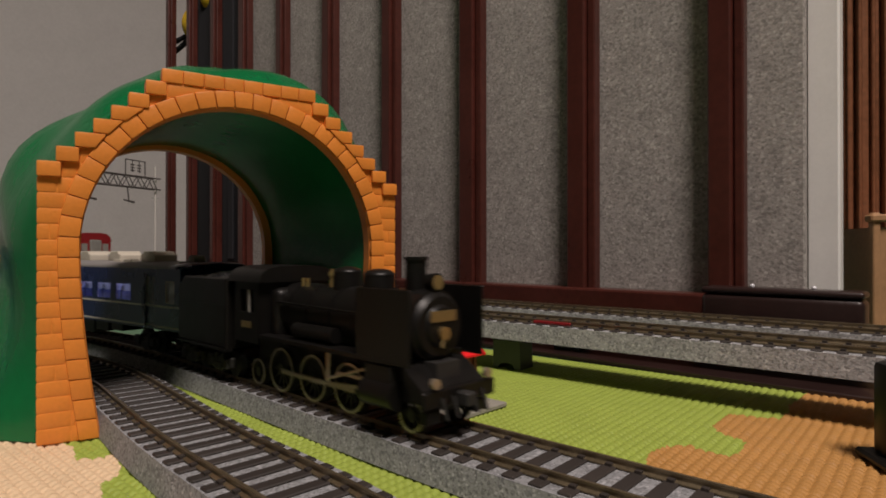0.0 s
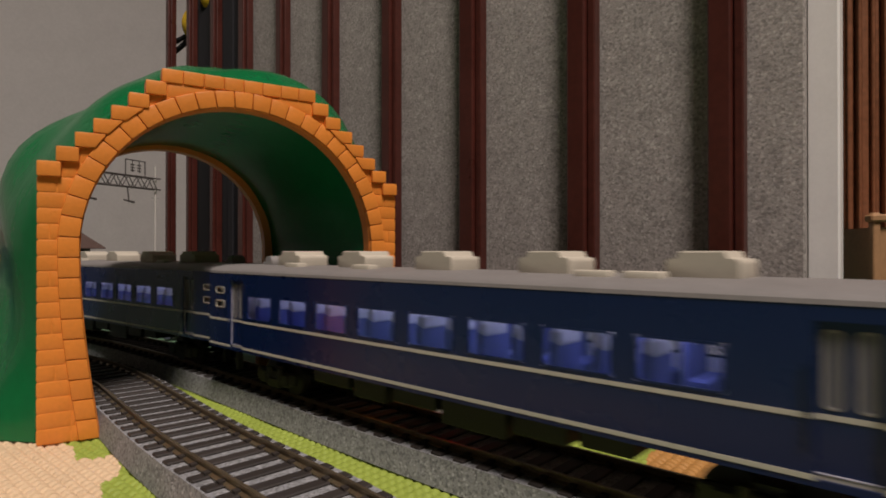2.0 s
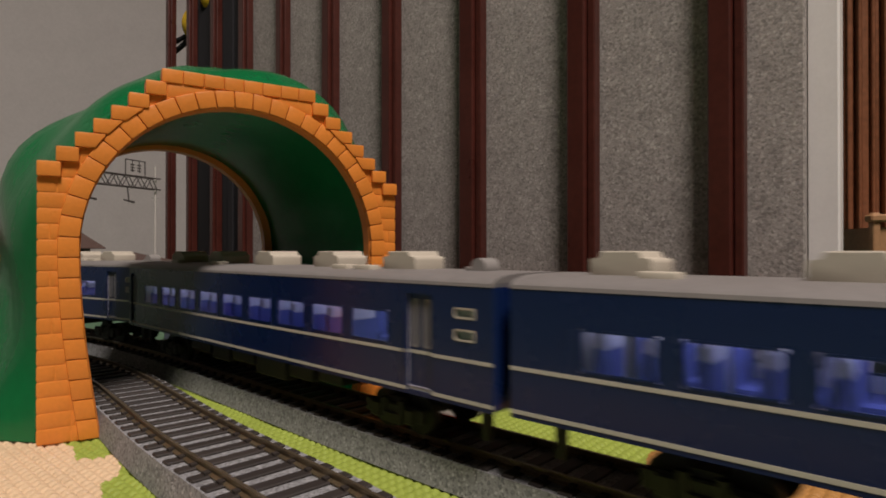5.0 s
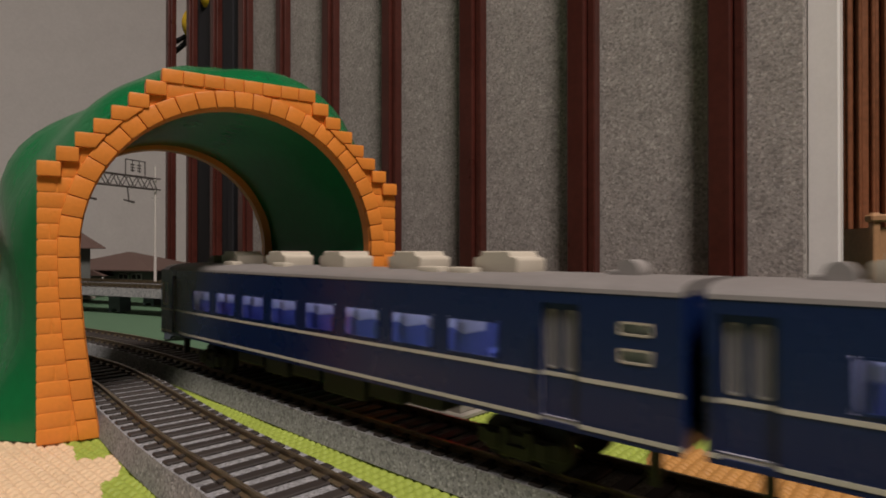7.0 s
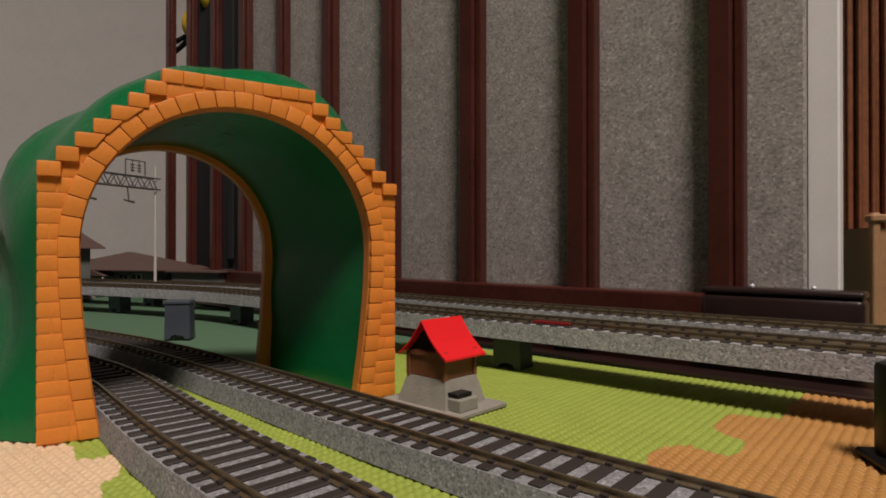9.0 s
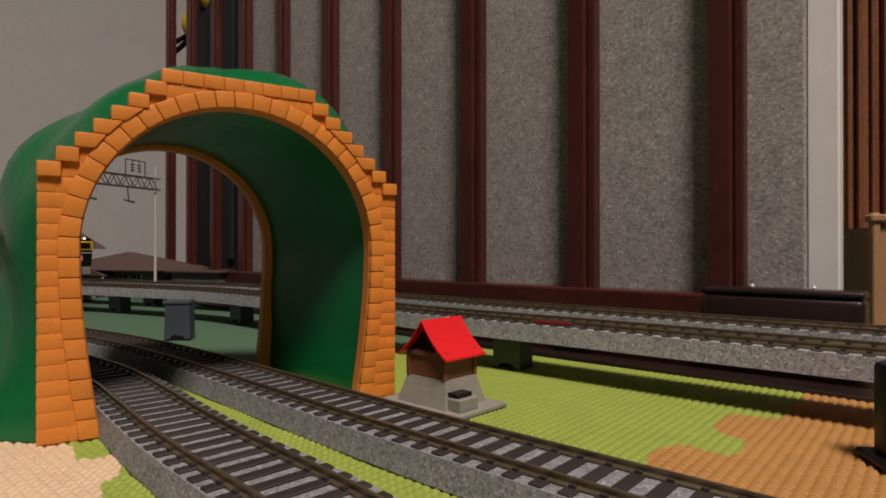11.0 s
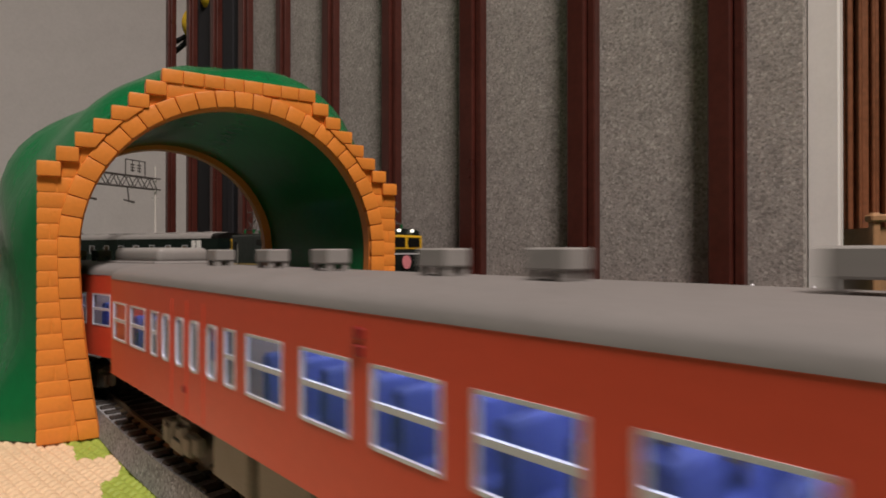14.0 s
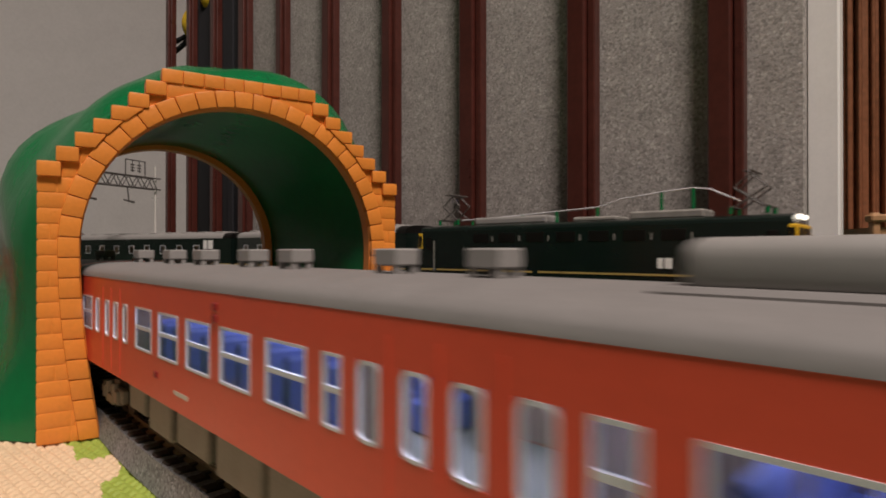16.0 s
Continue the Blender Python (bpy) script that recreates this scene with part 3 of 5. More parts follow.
def crate():
    ob = empty("pine_crate", pose(237 * U, 318 * U, 0, 0, 0, -8))
    tagged(ob, "pale pine box with a framed rim", "box")
    part("side_panel", boxes((3 * U, 0.12, 2 * U, 0.1, 0, 72 * U)), M_PINE, ob)
    part("post", boxes((0, 4 * U, 0, 5 * U, 0, 80 * U), bevel=0.6 * U), M_PINE, ob)
    part("rim", boxes((-1.5 * U, 0.122, -1.5 * U, 6 * U, 75 * U, 79 * U), bevel=0.8 * U), M_PINE, ob)


crate()

post = empty("black_stand", pose(121.5 * U, 159 * U, 0, 0, 0, -10))
tagged(post, "black plastic stand beside the front track", "stand")
part("upright", boxes((-1 * U, 16 * U, -5 * U, 5 * U, 1.4 * U, 28 * U), bevel=2 * U, seg=2), M_BLACK, post, smooth=True)
part("foot", boxes((-4 * U, 20 * U, -9 * U, 8 * U, 0, 2.4 * U), bevel=0.8 * U), M_BLACK, post)


# ---- little buildings ----
def hut():
    ob = empty("shrine_hut", pose(-1.0 * U, 221.5 * U, 0, 0, 0, -43))
    tagged(ob, "tiny brown hut with red gable roof on concrete", "model hut")
    part("slab", boxes((-19.5 * U, 20.5 * U, -14 * U, 15 * U, 0, 1.6 * U), bevel=0.3 * U), M_CONCRETE, ob)
    bm = bmesh.new()
    lo, hi = 12.5 * U, 10.0 * U
    a = [bm.verts.new((x * lo, y * lo, 1.6 * U)) for x, y in ((-1, -0.85), (1, -0.85), (1, 0.95), (-1, 0.95))]
    b = [bm.verts.new((x * hi, y * hi, 11.5 * U)) for x, y in ((-1, -0.8), (1, -0.8), (1, 0.95), (-1, 0.95))]
    for i in range(4):
        bm.faces.new((a[i], a[(i + 1) % 4], b[(i + 1) % 4], b[i]))
    bm.faces.new(b)
    part("plinth", bm, M_CONCRETE, ob)
    part("wall", boxes((-9.2 * U, 9.2 * U, -7.6 * U, 9.0 * U, 11.5 * U, 21.5 * U), bevel=0.3 * U), M_HUT, ob)
    for x in (-9.2, 9.2):
        for y in (-7.6, 9.0):
            part("corner_post", boxes(((x - 0.8) * U, (x + 0.8) * U, (y - 0.8) * U, (y + 0.8) * U, 11.5 * U, 22 * U)), M_HUT, ob)
    part("lintel", boxes((-10 * U, 10 * U, -8.3 * U, -7.3 * U, 19.5 * U, 21 * U)), M_HUT, ob)
    bm = bmesh.new()
    prism(bm, [(-8.6 * U, 21.5 * U), (8.6 * U, 21.5 * U), (0, 31 * U)], -7.2 * U, 8.6 * U)
    part("gable", bm, M_BLACK, ob)
    for sgn in (-1, 1):
        bm = bmesh.new()
        n = 6
        prof = []
        for i in range(n + 1):
            t = i / n
            prof.append((sgn * 12.6 * t * U, (33.0 - 13.2 * t - 1.5 * math.sin(t * math.pi)) * U))
        prof += [(x, z - 0.8 * U) for x, z in reversed(prof)]
        prism(bm, prof, -10.5 * U, 12 * U)
        part("roof_slope", bm, M_HUTROOF, ob)
    part("step", boxes((12 * U, 18 * U, -9 * U, 1 * U, 1.6 * U, 6 * U), bevel=0.3 * U), M_CONCRETE, ob)
    part("offering_box", boxes((10.8 * U, 16 * U, -8 * U, 0 * U, 6 * U, 7.6 * U), bevel=0.3 * U), M_BLACK, ob)


hut()


def hipped(bm, x0, x1, y0, y1, z, h, over, inset):
    a = [bm.verts.new(p) for p in ((x0 - over, y0 - over, z), (x1 + over, y0 - over, z), (x1 + over, y1 + over, z), (x0 - over, y1 + over, z))]
    t = [bm.verts.new((p.co.x, p.co.y, z + 1.2 * U)) for p in a]
    ym = (y0 + y1) / 2
    r = [bm.verts.new((x0 + inset, ym, z + h)), bm.verts.new((x1 - inset, ym, z + h))]
    bm.faces.new(a)
    for i in range(4):
        bm.faces.new((a[i], a[(i + 1) % 4], t[(i + 1) % 4], t[i]))
    bm.faces.new((t[0], t[1], r[1], r[0]))
    bm.faces.new((t[2], t[3], r[0], r[1]))
    bm.faces.new((t[1], t[2], r[1]))
    bm.faces.new((t[3], t[0], r[0]))


def station(name, m, w, d, zw, h, over, inset, label, windows):
    ob = empty(name, m)
    tagged(ob, label, "model building", "model buildings")
    part("wall", boxes((-w, w, -d, d, 0, zw)), M_SHED, ob)
    bm = bmesh.new()
    hipped(bm, -w, w, -d, d, zw, h, over, inset)
    part("roof", bm, M_TILE, ob)
    part("plinth", boxes((-w - 4 * U, w + 4 * U, -d - 8 * U, d + 4 * U, 0, 3 * U)), M_CONCRETE, ob)
    for x, z, ww, hh in windows:
        win = part("window", boxes((x - ww, x + ww, -d - 1.0 * U, -d - 0.2 * U, z - hh, z + hh), bevel=0.2 * U), M_WHITE, ob)
        for sx in (-1, 1):
            part("pane", boxes((x + sx * ww * 0.48 - ww * 0.38, x + sx * ww * 0.48 + ww * 0.38, -d - 1.5 * U, -d - 1.1 * U, z - hh * 0.78, z + hh * 0.78)), M_BLACK, win)
    return ob


st = station("station_building", pose(-450 * U, 830 * U, 0, 0, 0, -22), 92 * U, 42 * U, 33 * U, 25 * U, 13 * U, 88 * U, "long model station with brown hipped roof",
             [(-70 * U, 25 * U, 9 * U, 4 * U), (-48 * U, 25 * U, 9 * U, 4 * U), (40 * U, 25 * U, 9 * U, 4 * U), (64 * U, 25 * U, 9 * U, 4 * U), (-30 * U, 10 * U, 6 * U, 7 * U), (10 * U, 10 * U, 5 * U, 7 * U)])
bm = bmesh.new()
prism(bm, [(-22 * U, 26 * U), (22 * U, 26 * U), (0, 33 * U)], -58 * U, -42 * U)
part("porch_roof", bm, M_TILE, st)
for x in (-18, 18):
    part("porch_post", boxes(((x - 1) * U, (x + 1) * U, -57 * U, -55 * U, 0, 26 * U)), M_WHITE, st)
annex = part("annex", boxes((112 * U, 190 * U, -30 * U, 30 * U, 0, 31 * U)), M_SHED, st)
part("annex_roof", boxes((106 * U, 196 * U, -36 * U, 36 * U, 31 * U, 34 * U), bevel=0.6 * U), M_TILE, st)
station("signal_house", pose(-480 * U, 705 * U, 0, 0, 0, -25), 34 * U, 28 * U, 62 * U, 42 * U, 12 * U, 30 * U, "two-storey brown model house with hipped roof",
        [(20 * U, 51 * U, 11 * U, 7 * U), (-14 * U, 51 * U, 11 * U, 7 * U)])
lad = empty("sign_board", pose(-310 * U, 660 * U, 0, 0, 0, -20))
tagged(lad, "small pale platform sign on two legs", "sign")
part("board", boxes((-7 * U, 7 * U, -0.6 * U, 0.6 * U, 8 * U, 18 * U), bevel=0.2 * U), M_WHITE, lad)
for x in (-5, 5):
    part("leg", boxes(((x - 0.6) * U, (x + 0.6) * U, -0.5 * U, 0.5 * U, 0, 8 * U)), M_POLE, lad)


def gantry():
    p0, way = np.array((-319, 640)), np.array((-0.42, -0.907))
    ang = math.degrees(math.atan2(way[1], way[0]))
    ob = empty("catenary_gantry", pose(p0[0] * U, p0[1] * U, 0, 0, 0, ang))
    tagged(ob, "pale catenary masts joined by a dark truss beam", "catenary gantry")
    span = 104
    for x in (0, span):
        bm = bmesh.new()
        cyl(bm, (x * U, 0, 0), (x * U, 0, 152 * U), 1.7 * U, 1.2 * U, n=10)
        box(bm, (x - 4) * U, (x + 4) * U, -0.5 * U, 0.5 * U, 117 * U, 118 * U)
        part("mast", bm, M_POLE, ob)
    bm = bmesh.new()
    for y in (-3, 3):
        for z in (127, 139):
            cyl(bm, (-4 * U, y * U, z * U), ((span + 4) * U, y * U, z * U), 0.75 * U, n=6)
        x, up = 0, True
        while x < span:
            za, zb = (127, 139) if up else (139, 127)
            cyl(bm, (x * U, y * U, za * U), ((x + 7) * U, y * U, zb * U), 0.55 * U, n=5)
            x += 7
            up = not up
    part("truss", bm, M_TRUSS, ob)
    for x in (32, 74):
        bm = bmesh.new()
        cyl(bm, ((x + 2) * U, 0, 127 * U), (x * U, 0, 112 * U), 0.7 * U, n=6)
        cyl(bm, ((x - 6) * U, 0, 111 * U), ((x + 6) * U, 0, 113 * U), 1.3 * U, 0.8 * U, n=8)
        part("hanger", bm, M_TRUSS, ob)
    bm = bmesh.new()
    for x in (13, 36):
        cyl(bm, (x * U, 0, 139 * U), (x * U, 0, 156 * U), 0.6 * U, n=6)
    cyl(bm, (13 * U, 0, 156 * U), (36 * U, 0, 156 * U), 0.6 * U, n=6)
    for x in (20, 28):
        for z in (151, 148, 145):
            cyl(bm, ((x - 2) * U, 0, z * U), ((x + 2) * U, 0, z * U), 0.8 * U, n=6)
        cyl(bm, (x * U, 0, 156 * U), (x * U, 0, 143 * U), 0.4 * U, n=5)
    part("insulator_frame", bm, M_TRUSS, ob)


gantry()


# ---- rolling stock: helpers; a car stands on its rail at z = 0 and faces +x ----
def side_wall(x0, x1, z0, z1, y, th, holes):
    """A panel along x with rectangular openings, th thick towards the car's inside."""
    xs = sorted({x0, x1, *[h[0] for h in holes], *[h[1] for h in holes]})
    zs = sorted({z0, z1, *[h[2] for h in holes], *[h[3] for h in holes]})

    def solid(i, j):
        if not (0 <= i < len(xs) - 1 and 0 <= j < len(zs) - 1):
            return False
        cx, cz = (xs[i] + xs[i + 1]) / 2, (zs[j] + zs[j + 1]) / 2
        return not any(h[0] < cx < h[1] and h[2] < cz < h[3] for h in holes)

    bm = bmesh.new()
    inner = y - math.copysign(th, y)
    grid = {}

    def v(i, j, k):
        if (i, j, k) not in grid:
            grid[i, j, k] = bm.verts.new((xs[i], (y, inner)[k], zs[j]))
        return grid[i, j, k]

    for i in range(len(xs) - 1):
        for j in range(len(zs) - 1):
            if not solid(i, j):
                continue
            for k in (0, 1):
                bm.faces.new((v(i, j, k), v(i + 1, j, k), v(i + 1, j + 1, k), v(i, j + 1, k)))
            for di, dj, a, b in ((-1, 0, (i, j), (i, j + 1)), (1, 0, (i + 1, j), (i + 1, j + 1)), (0, -1, (i, j), (i + 1, j)), (0, 1, (i, j + 1), (i + 1, j + 1))):
                if not solid(i + di, j + dj):
                    bm.faces.new((v(*a, 0), v(*b, 0), v(*b, 1), v(*a, 1)))
    return bm


def ring_frame(cx, cz, w, h, r, t, y0, y1, n=4):
    """A window surround with rounded corners."""
    def outline(g):
        pts = []
        for k, (sx, sz) in enumerate(((1, 1), (-1, 1), (-1, -1), (1, -1))):
            for i in range(n + 1):
                a = math.pi / 2 * (k + i / n)
                rr = max(r + g, 0.02 * U)
                pts.append((cx + sx * (w / 2 - r) + rr * math.cos(a), cz + sz * (h / 2 - r) + rr * math.sin(a)))
        return pts
    bm = bmesh.new()
    a, b = outline(0.0), outline(-t)
    rings = [[bm.verts.new((x, y, z)) for x, z in pts] for pts, y in ((a, y0), (a, y1), (b, y1), (b, y0))]
    rings.append(rings[0])
    for p, q in zip(rings, rings[1:]):
        for i in range(len(p)):
            bm.faces.new((p[i], p[(i + 1) % len(p)], q[(i + 1) % len(p)], q[i]))
    return bm


def arched_roof(x0, x1, half, z_eave, z_top, nx=2, dome0=0.0, dome1=0.0, taper=0.0):
    """A roof skin with rounded shoulders; dome0 and dome1 round its ends down."""
    bm = bmesh.new()
    rows = []
    xs = [x0 + (x1 - x0) * i / nx for i in range(nx + 1)]
    extra = []
    for d, x, sgn in ((dome0, x0, 1), (dome1, x1, -1)):
        if d:
            extra += [x + sgn * d * f for f in (0.12, 0.3, 0.55, 0.8, 1.0)]
    for x in sorted(xs + extra):
        f = g = 1.0
        for d, xe in ((dome0, x0), (dome1, x1)):
            if d and abs(x - xe) < d:
                u = 1 - abs(x - xe) / d
                f = min(f, math.sqrt(max(0.0, 1 - u * u)) * 0.8 + 0.2)
                g = min(g, 1 - taper * u ** 2.2)
        ring = []
        for i in range(17):
            a = math.pi * i / 16
            cx, cz = math.cos(a), math.sin(a)
            yy = g * half * math.copysign(abs(cx) ** 0.55, cx)
            ring.append(bm.verts.new((x, yy, z_eave + (z_top - z_eave) * f * abs(cz) ** 0.8)))
        rows.append(ring)
    for a, b in zip(rows, rows[1:]):
        for i in range(16):
            bm.faces.new((a[i], a[i + 1], b[i + 1], b[i]))
    for r in (rows[0], rows[-1]):
        bm.faces.new(r)
    for a, b in zip(rows, rows[1:]):
        bm.faces.new((a[0], a[-1], b[-1], b[0]))
    return bm


def bogie(parent, x, mat, r=5.4, base=13.5, half=8.0):
    fr = bmesh.new()
    for sgn in (-1, 1):
        box(fr, (x - base * 0.85) * U, (x + base * 0.85) * U, (sgn * 12.4 - 1) * U, (sgn * 12.4 + 1) * U, 4.0 * U, 8.0 * U, bevel=0.4 * U)
        box(fr, (x - 4) * U, (x + 4) * U, (sgn * 13.0 - 1) * U, (sgn * 13.0 + 1) * U, 2.6 * U, 5.5 * U, bevel=0.3 * U)
        for dx in (-base / 2, base / 2):
            box(fr, (x + dx - 2) * U, (x + dx + 2) * U, (sgn * 13.2 - 1) * U, (sgn * 13.2 + 1) * U, 3.4 * U, 7.6 * U, bevel=0.4 * U)
            cyl(fr, ((x + dx * 0.5) * U, sgn * 13.0 * U, 3.6 * U), ((x + dx * 0.5) * U, sgn * 13.0 * U, 9.0 * U), 1.2 * U, n=8)
    box(fr, (x - 3) * U, (x + 3) * U, -12 * U, 12 * U, 6 * U, 9.5 * U)
    b = part("bogie", fr, mat, parent)
    for dx in (-base / 2, base / 2):
        bm = bmesh.new()
        for sgn in (-1, 1):
            cyl(bm, ((x + dx) * U, sgn * 7.3 * U, r * U), ((x + dx) * U, sgn * 9.8 * U, r * U), r * U, n=20)
        cyl(bm, ((x + dx) * U, -9 * U, r * U), ((x + dx) * U, 9 * U, r * U), 1.0 * U, n=8)
        part("wheelset", bm, M_UNDER, b)
    return b


def cool_unit(parent, x, mat, big=True, z=43.1):
    bm = bmesh.new()
    if big:
        w, d, h = 6.9, 6.0, 6.0
        a = [(-w, 0), (w, 0), (w, h * 0.64), (w * 0.92, h * 0.74), (w * 0.68, h * 0.76), (w * 0.58, h), (-w * 0.58, h), (-w * 0.68, h * 0.76), (-w * 0.92, h * 0.74), (-w, h * 0.64)]
        prism(bm, [((x + p) * U, (z + q) * U) for p, q in a], -d * U, d * U)
        bmesh.ops.bevel(bm, geom=[e for e in bm.edges if e.calc_length() > 2 * U], offset=0.3 * U, segments=2, profile=0.5, affect="EDGES")
    else:
        box(bm, (x - 4) * U, (x + 4) * U, -11.5 * U, -7.5 * U, (z - 0.6) * U, (z + 2.0) * U, bevel=0.5 * U, seg=2)
    part("air_conditioner" if big else "roof_vent", bm, mat, parent, smooth=30)


def window_set(parent, cx, cz, w, h, y, r, frame_mat, pane_mat, sash=None, t=0.7):
    sgn = 1 if y > 0 else -1
    win = part("window", ring_frame(cx * U, cz * U, w * U, h * U, r * U, t * U, (y + sgn * 0.12) * U, (y - sgn * 0.4) * U), frame_mat, parent)
    part("pane", boxes(((cx - w / 2 + 0.2) * U, (cx + w / 2 - 0.2) * U, (y - sgn * 0.15) * U - 0.06 * U, (y - sgn * 0.15) * U + 0.06 * U, (cz - h / 2 + 0.2) * U, (cz + h / 2 - 0.2) * U)), pane_mat, win)
    if sash is not None:
        part("sash_bar", boxes(((cx - w / 2 + 0.3) * U, (cx + w / 2 - 0.3) * U, (y - sgn * 0.3 - 0.3) * U, (y - sgn * 0.3 + 0.3) * U, (cz + sash - 0.4) * U, (cz + sash + 0.4) * U)), frame_mat, win)
    return win


# ---- blue night-train coach ----
def blue_coach(front_cab, rear_cab, label, wins, front_door, rear_door, rear_lights, units):
    """wins: window centres; rear_door: None where the rear has none; units: roof unit centres."""
    ob = empty("passenger_coach")
    tagged(ob, label, "train coach", "blue train coaches")
    H = 0.5 * (L_B / U) - 1.6
    y = 18.0
    doors = [front_door] + ([] if rear_door is None else [rear_door])
    for sgn in (-1, 1):
        holes = [((c - 8.1) * U, (c + 8.1) * U, 25.0 * U, 33.7 * U) for c in wins]
        ends = []
        for cab, d in ((front_cab, 1), (rear_cab, -1)):
            c = d * (H - 8.4) if d > 0 or not cab else d * (H - 4.8)
            if cab:
                w = 7.0 if d > 0 else 5.2
                holes.append(((c - w / 2) * U, (c + w / 2) * U, 25.6 * U, 35.6 * U))
                ends.append((c, 30.6, w, 10))
            elif d > 0 or rear_lights:
                holes.append(((c - 3.3) * U, (c + 3.3) * U, 28.2 * U, 31.0 * U))
                holes.append(((c - 3.3) * U, (c + 3.3) * U, 33.4 * U, 36.0 * U))
                ends += [(c, 29.6, 6.6, 2.8), (c, 34.7, 6.6, 2.6)]
        for c in doors:
            holes.append(((c - 4.4) * U, (c + 4.4) * U, 14.4 * U, 38.5 * U))
        part("side_wall", side_wall(-H * U, H * U, 13.2 * U, 41.2 * U, sgn * y * U, 0.5 * U, holes), M_BLUE, ob)
        part("side_lining", side_wall(-(H - 2) * U, (H - 2) * U, 15.1 * U, 39.4 * U, sgn * (y - 0.7) * U, 0.25 * U, [h for h in holes if h[3] - h[2] < 20 * U] + [((c - 4.6) * U, (c + 4.6) * U, 15.3 * U, 38.5 * U) for c in doors]), M_LINEB, ob)
        for k, c in enumerate(wins):
            window_set(ob, c, 29.35, 16.2, 8.7, sgn * y, 1.4, M_BLUE, M_GLASSB, t=0.5)
        for c, z, w, h in ends:
            window_set(ob, c, z, w, h, sgn * y, 0.8, M_AC, M_GLASS, t=0.4)
            # cream board added behind each end pane, standing in for the light interior
            part("blind", boxes(((c - w / 2) * U, (c + w / 2) * U, (sgn * (y - 1.6) - 0.2) * U, (sgn * (y - 1.6) + 0.2) * U, (z - h / 2) * U, (z + h / 2) * U)), M_CREAM, ob)
        for c in doors:
            d = part("door", side_wall((c - 4.4) * U, (c + 4.4) * U, 14.4 * U, 38.5 * U, sgn * (y - 0.9) * U, 0.6 * U,
                                       [((c - 3.4) * U, (c - 1.0) * U, 25.2 * U, 37.0 * U), ((c + 1.0) * U, (c + 3.4) * U, 25.2 * U, 37.0 * U)]), M_BLUE, ob, "recessed blue folding door")
            for k in (-2.2, 2.2):
                window_set(d, c + k, 31.1, 2.9, 12.2, sgn * (y - 0.9), 1.0, M_GREY, M_DOORPANE, t=0.4)
            part("grab_rail", boxes(((c - 5.3) * U, (c - 4.9) * U, sgn * (y + 0.3) * U, sgn * (y + 0.6) * U, 20 * U, 33 * U) if sgn > 0 else ((c - 5.3) * U, (c - 4.9) * U, -(y + 0.6) * U, -(y + 0.3) * U, 20 * U, 33 * U)), M_BLUE, ob)
        # cream lines, broken at the doors
        cuts = sorted([-H] + [e for c in doors for e in (c - 4.4, c + 4.4)] + [H])
        for z in (23.9, 14.6):
            for a, b in zip(cuts[::2], cuts[1::2]):
                part("waist_line", boxes((a * U, b * U, (sgn * (y + 0.05) - 0.05) * U, (sgn * (y + 0.05) + 0.05) * U, (z - 0.42) * U, (z + 0.42) * U)), M_CREAM, ob)
            for c in doors:
                part("waist_line", boxes(((c - 4.4) * U, (c + 4.4) * U, (sgn * (y - 0.85) - 0.05) * U, (sgn * (y - 0.85) + 0.05) * U, (z - 0.42) * U, (z + 0.42) * U)), M_CREAM, ob)
    # ends
    for cab, d in ((front_cab, 1), (rear_cab, -1)):
        bm = bmesh.new()
        xo, xi = d * H * U, d * (H - 1.2) * U
        zt = 41.0
        if cab:
            pts = [(-17.9, 13.2), (-17.9, zt), (-13, 42.8), (0, 43.7), (13, 42.8), (17.9, zt), (17.9, 13.2)]
            a = [bm.verts.new((xo + d * (1.6 * (1 - (yy / 18) ** 2)) * U, yy * U, zz * U)) for yy, zz in pts]
            b = [bm.verts.new((xi, yy * U, zz * U)) for yy, zz in pts]
            for i in range(len(pts)):
                bm.faces.new((a[i], a[(i + 1) % len(pts)], b[(i + 1) % len(pts)], b[i]))
            bm.faces.new(a)
            bm.faces.new(b)
            part("end_wall", bm, M_BLUE, ob)
            fx = (H + 1.7) * d
            for yy in (-11.5, 11.5):
                bm = bmesh.new()
                box(bm, -0.35 * U, 0.35 * U, -4.4 * U, 4.4 * U, -5 * U, 5 * U, bevel=0.3 * U)
                fr = part("end_window", bm, M_AC, ob)
                fr.matrix_basis = pose((fx - d * 0.75) * U, yy * U, 31 * U, 0, 0, -d * yy * 0.75)
                bm = bmesh.new()
                box(bm, -0.45 * U, 0.45 * U, -3.6 * U, 3.6 * U, -4.2 * U, 4.2 * U)
                part("pane", bm, M_GLASSG, fr)
            gd = part("gangway_door", boxes(((fx - d * 1.0 - 1.2) * U, (fx - d * 1.0 + 1.2) * U, -5 * U, 5 * U, 13.5 * U, 38.5 * U), bevel=0.5 * U), M_BLUE, ob)
            part("pane", boxes(((fx + d * 0.3 - 0.15) * U, (fx + d * 0.3 + 0.15) * U, -3.2 * U, 3.2 * U, 26 * U, 36 * U)), M_GLASSG, gd)
            part("surround", boxes(((fx - 0.5) * U, (fx + 0.9 * d) * U if d > 0 else (fx + 0.5) * U, -5.8 * U, -4.6 * U, 14 * U, 38 * U) if d > 0 else ((fx - 0.9) * U, (fx + 0.5) * U, -5.8 * U, -4.6 * U, 14 * U, 38 * U)), M_SILVER, gd)
            part("train_sign", boxes(((fx + d * 0.35 - 0.2) * U, (fx + d * 0.35 + 0.2) * U, -3 * U, 3 * U, 18.5 * U, 24.5 * U)), M_PINK, gd, "small red and white train sign")
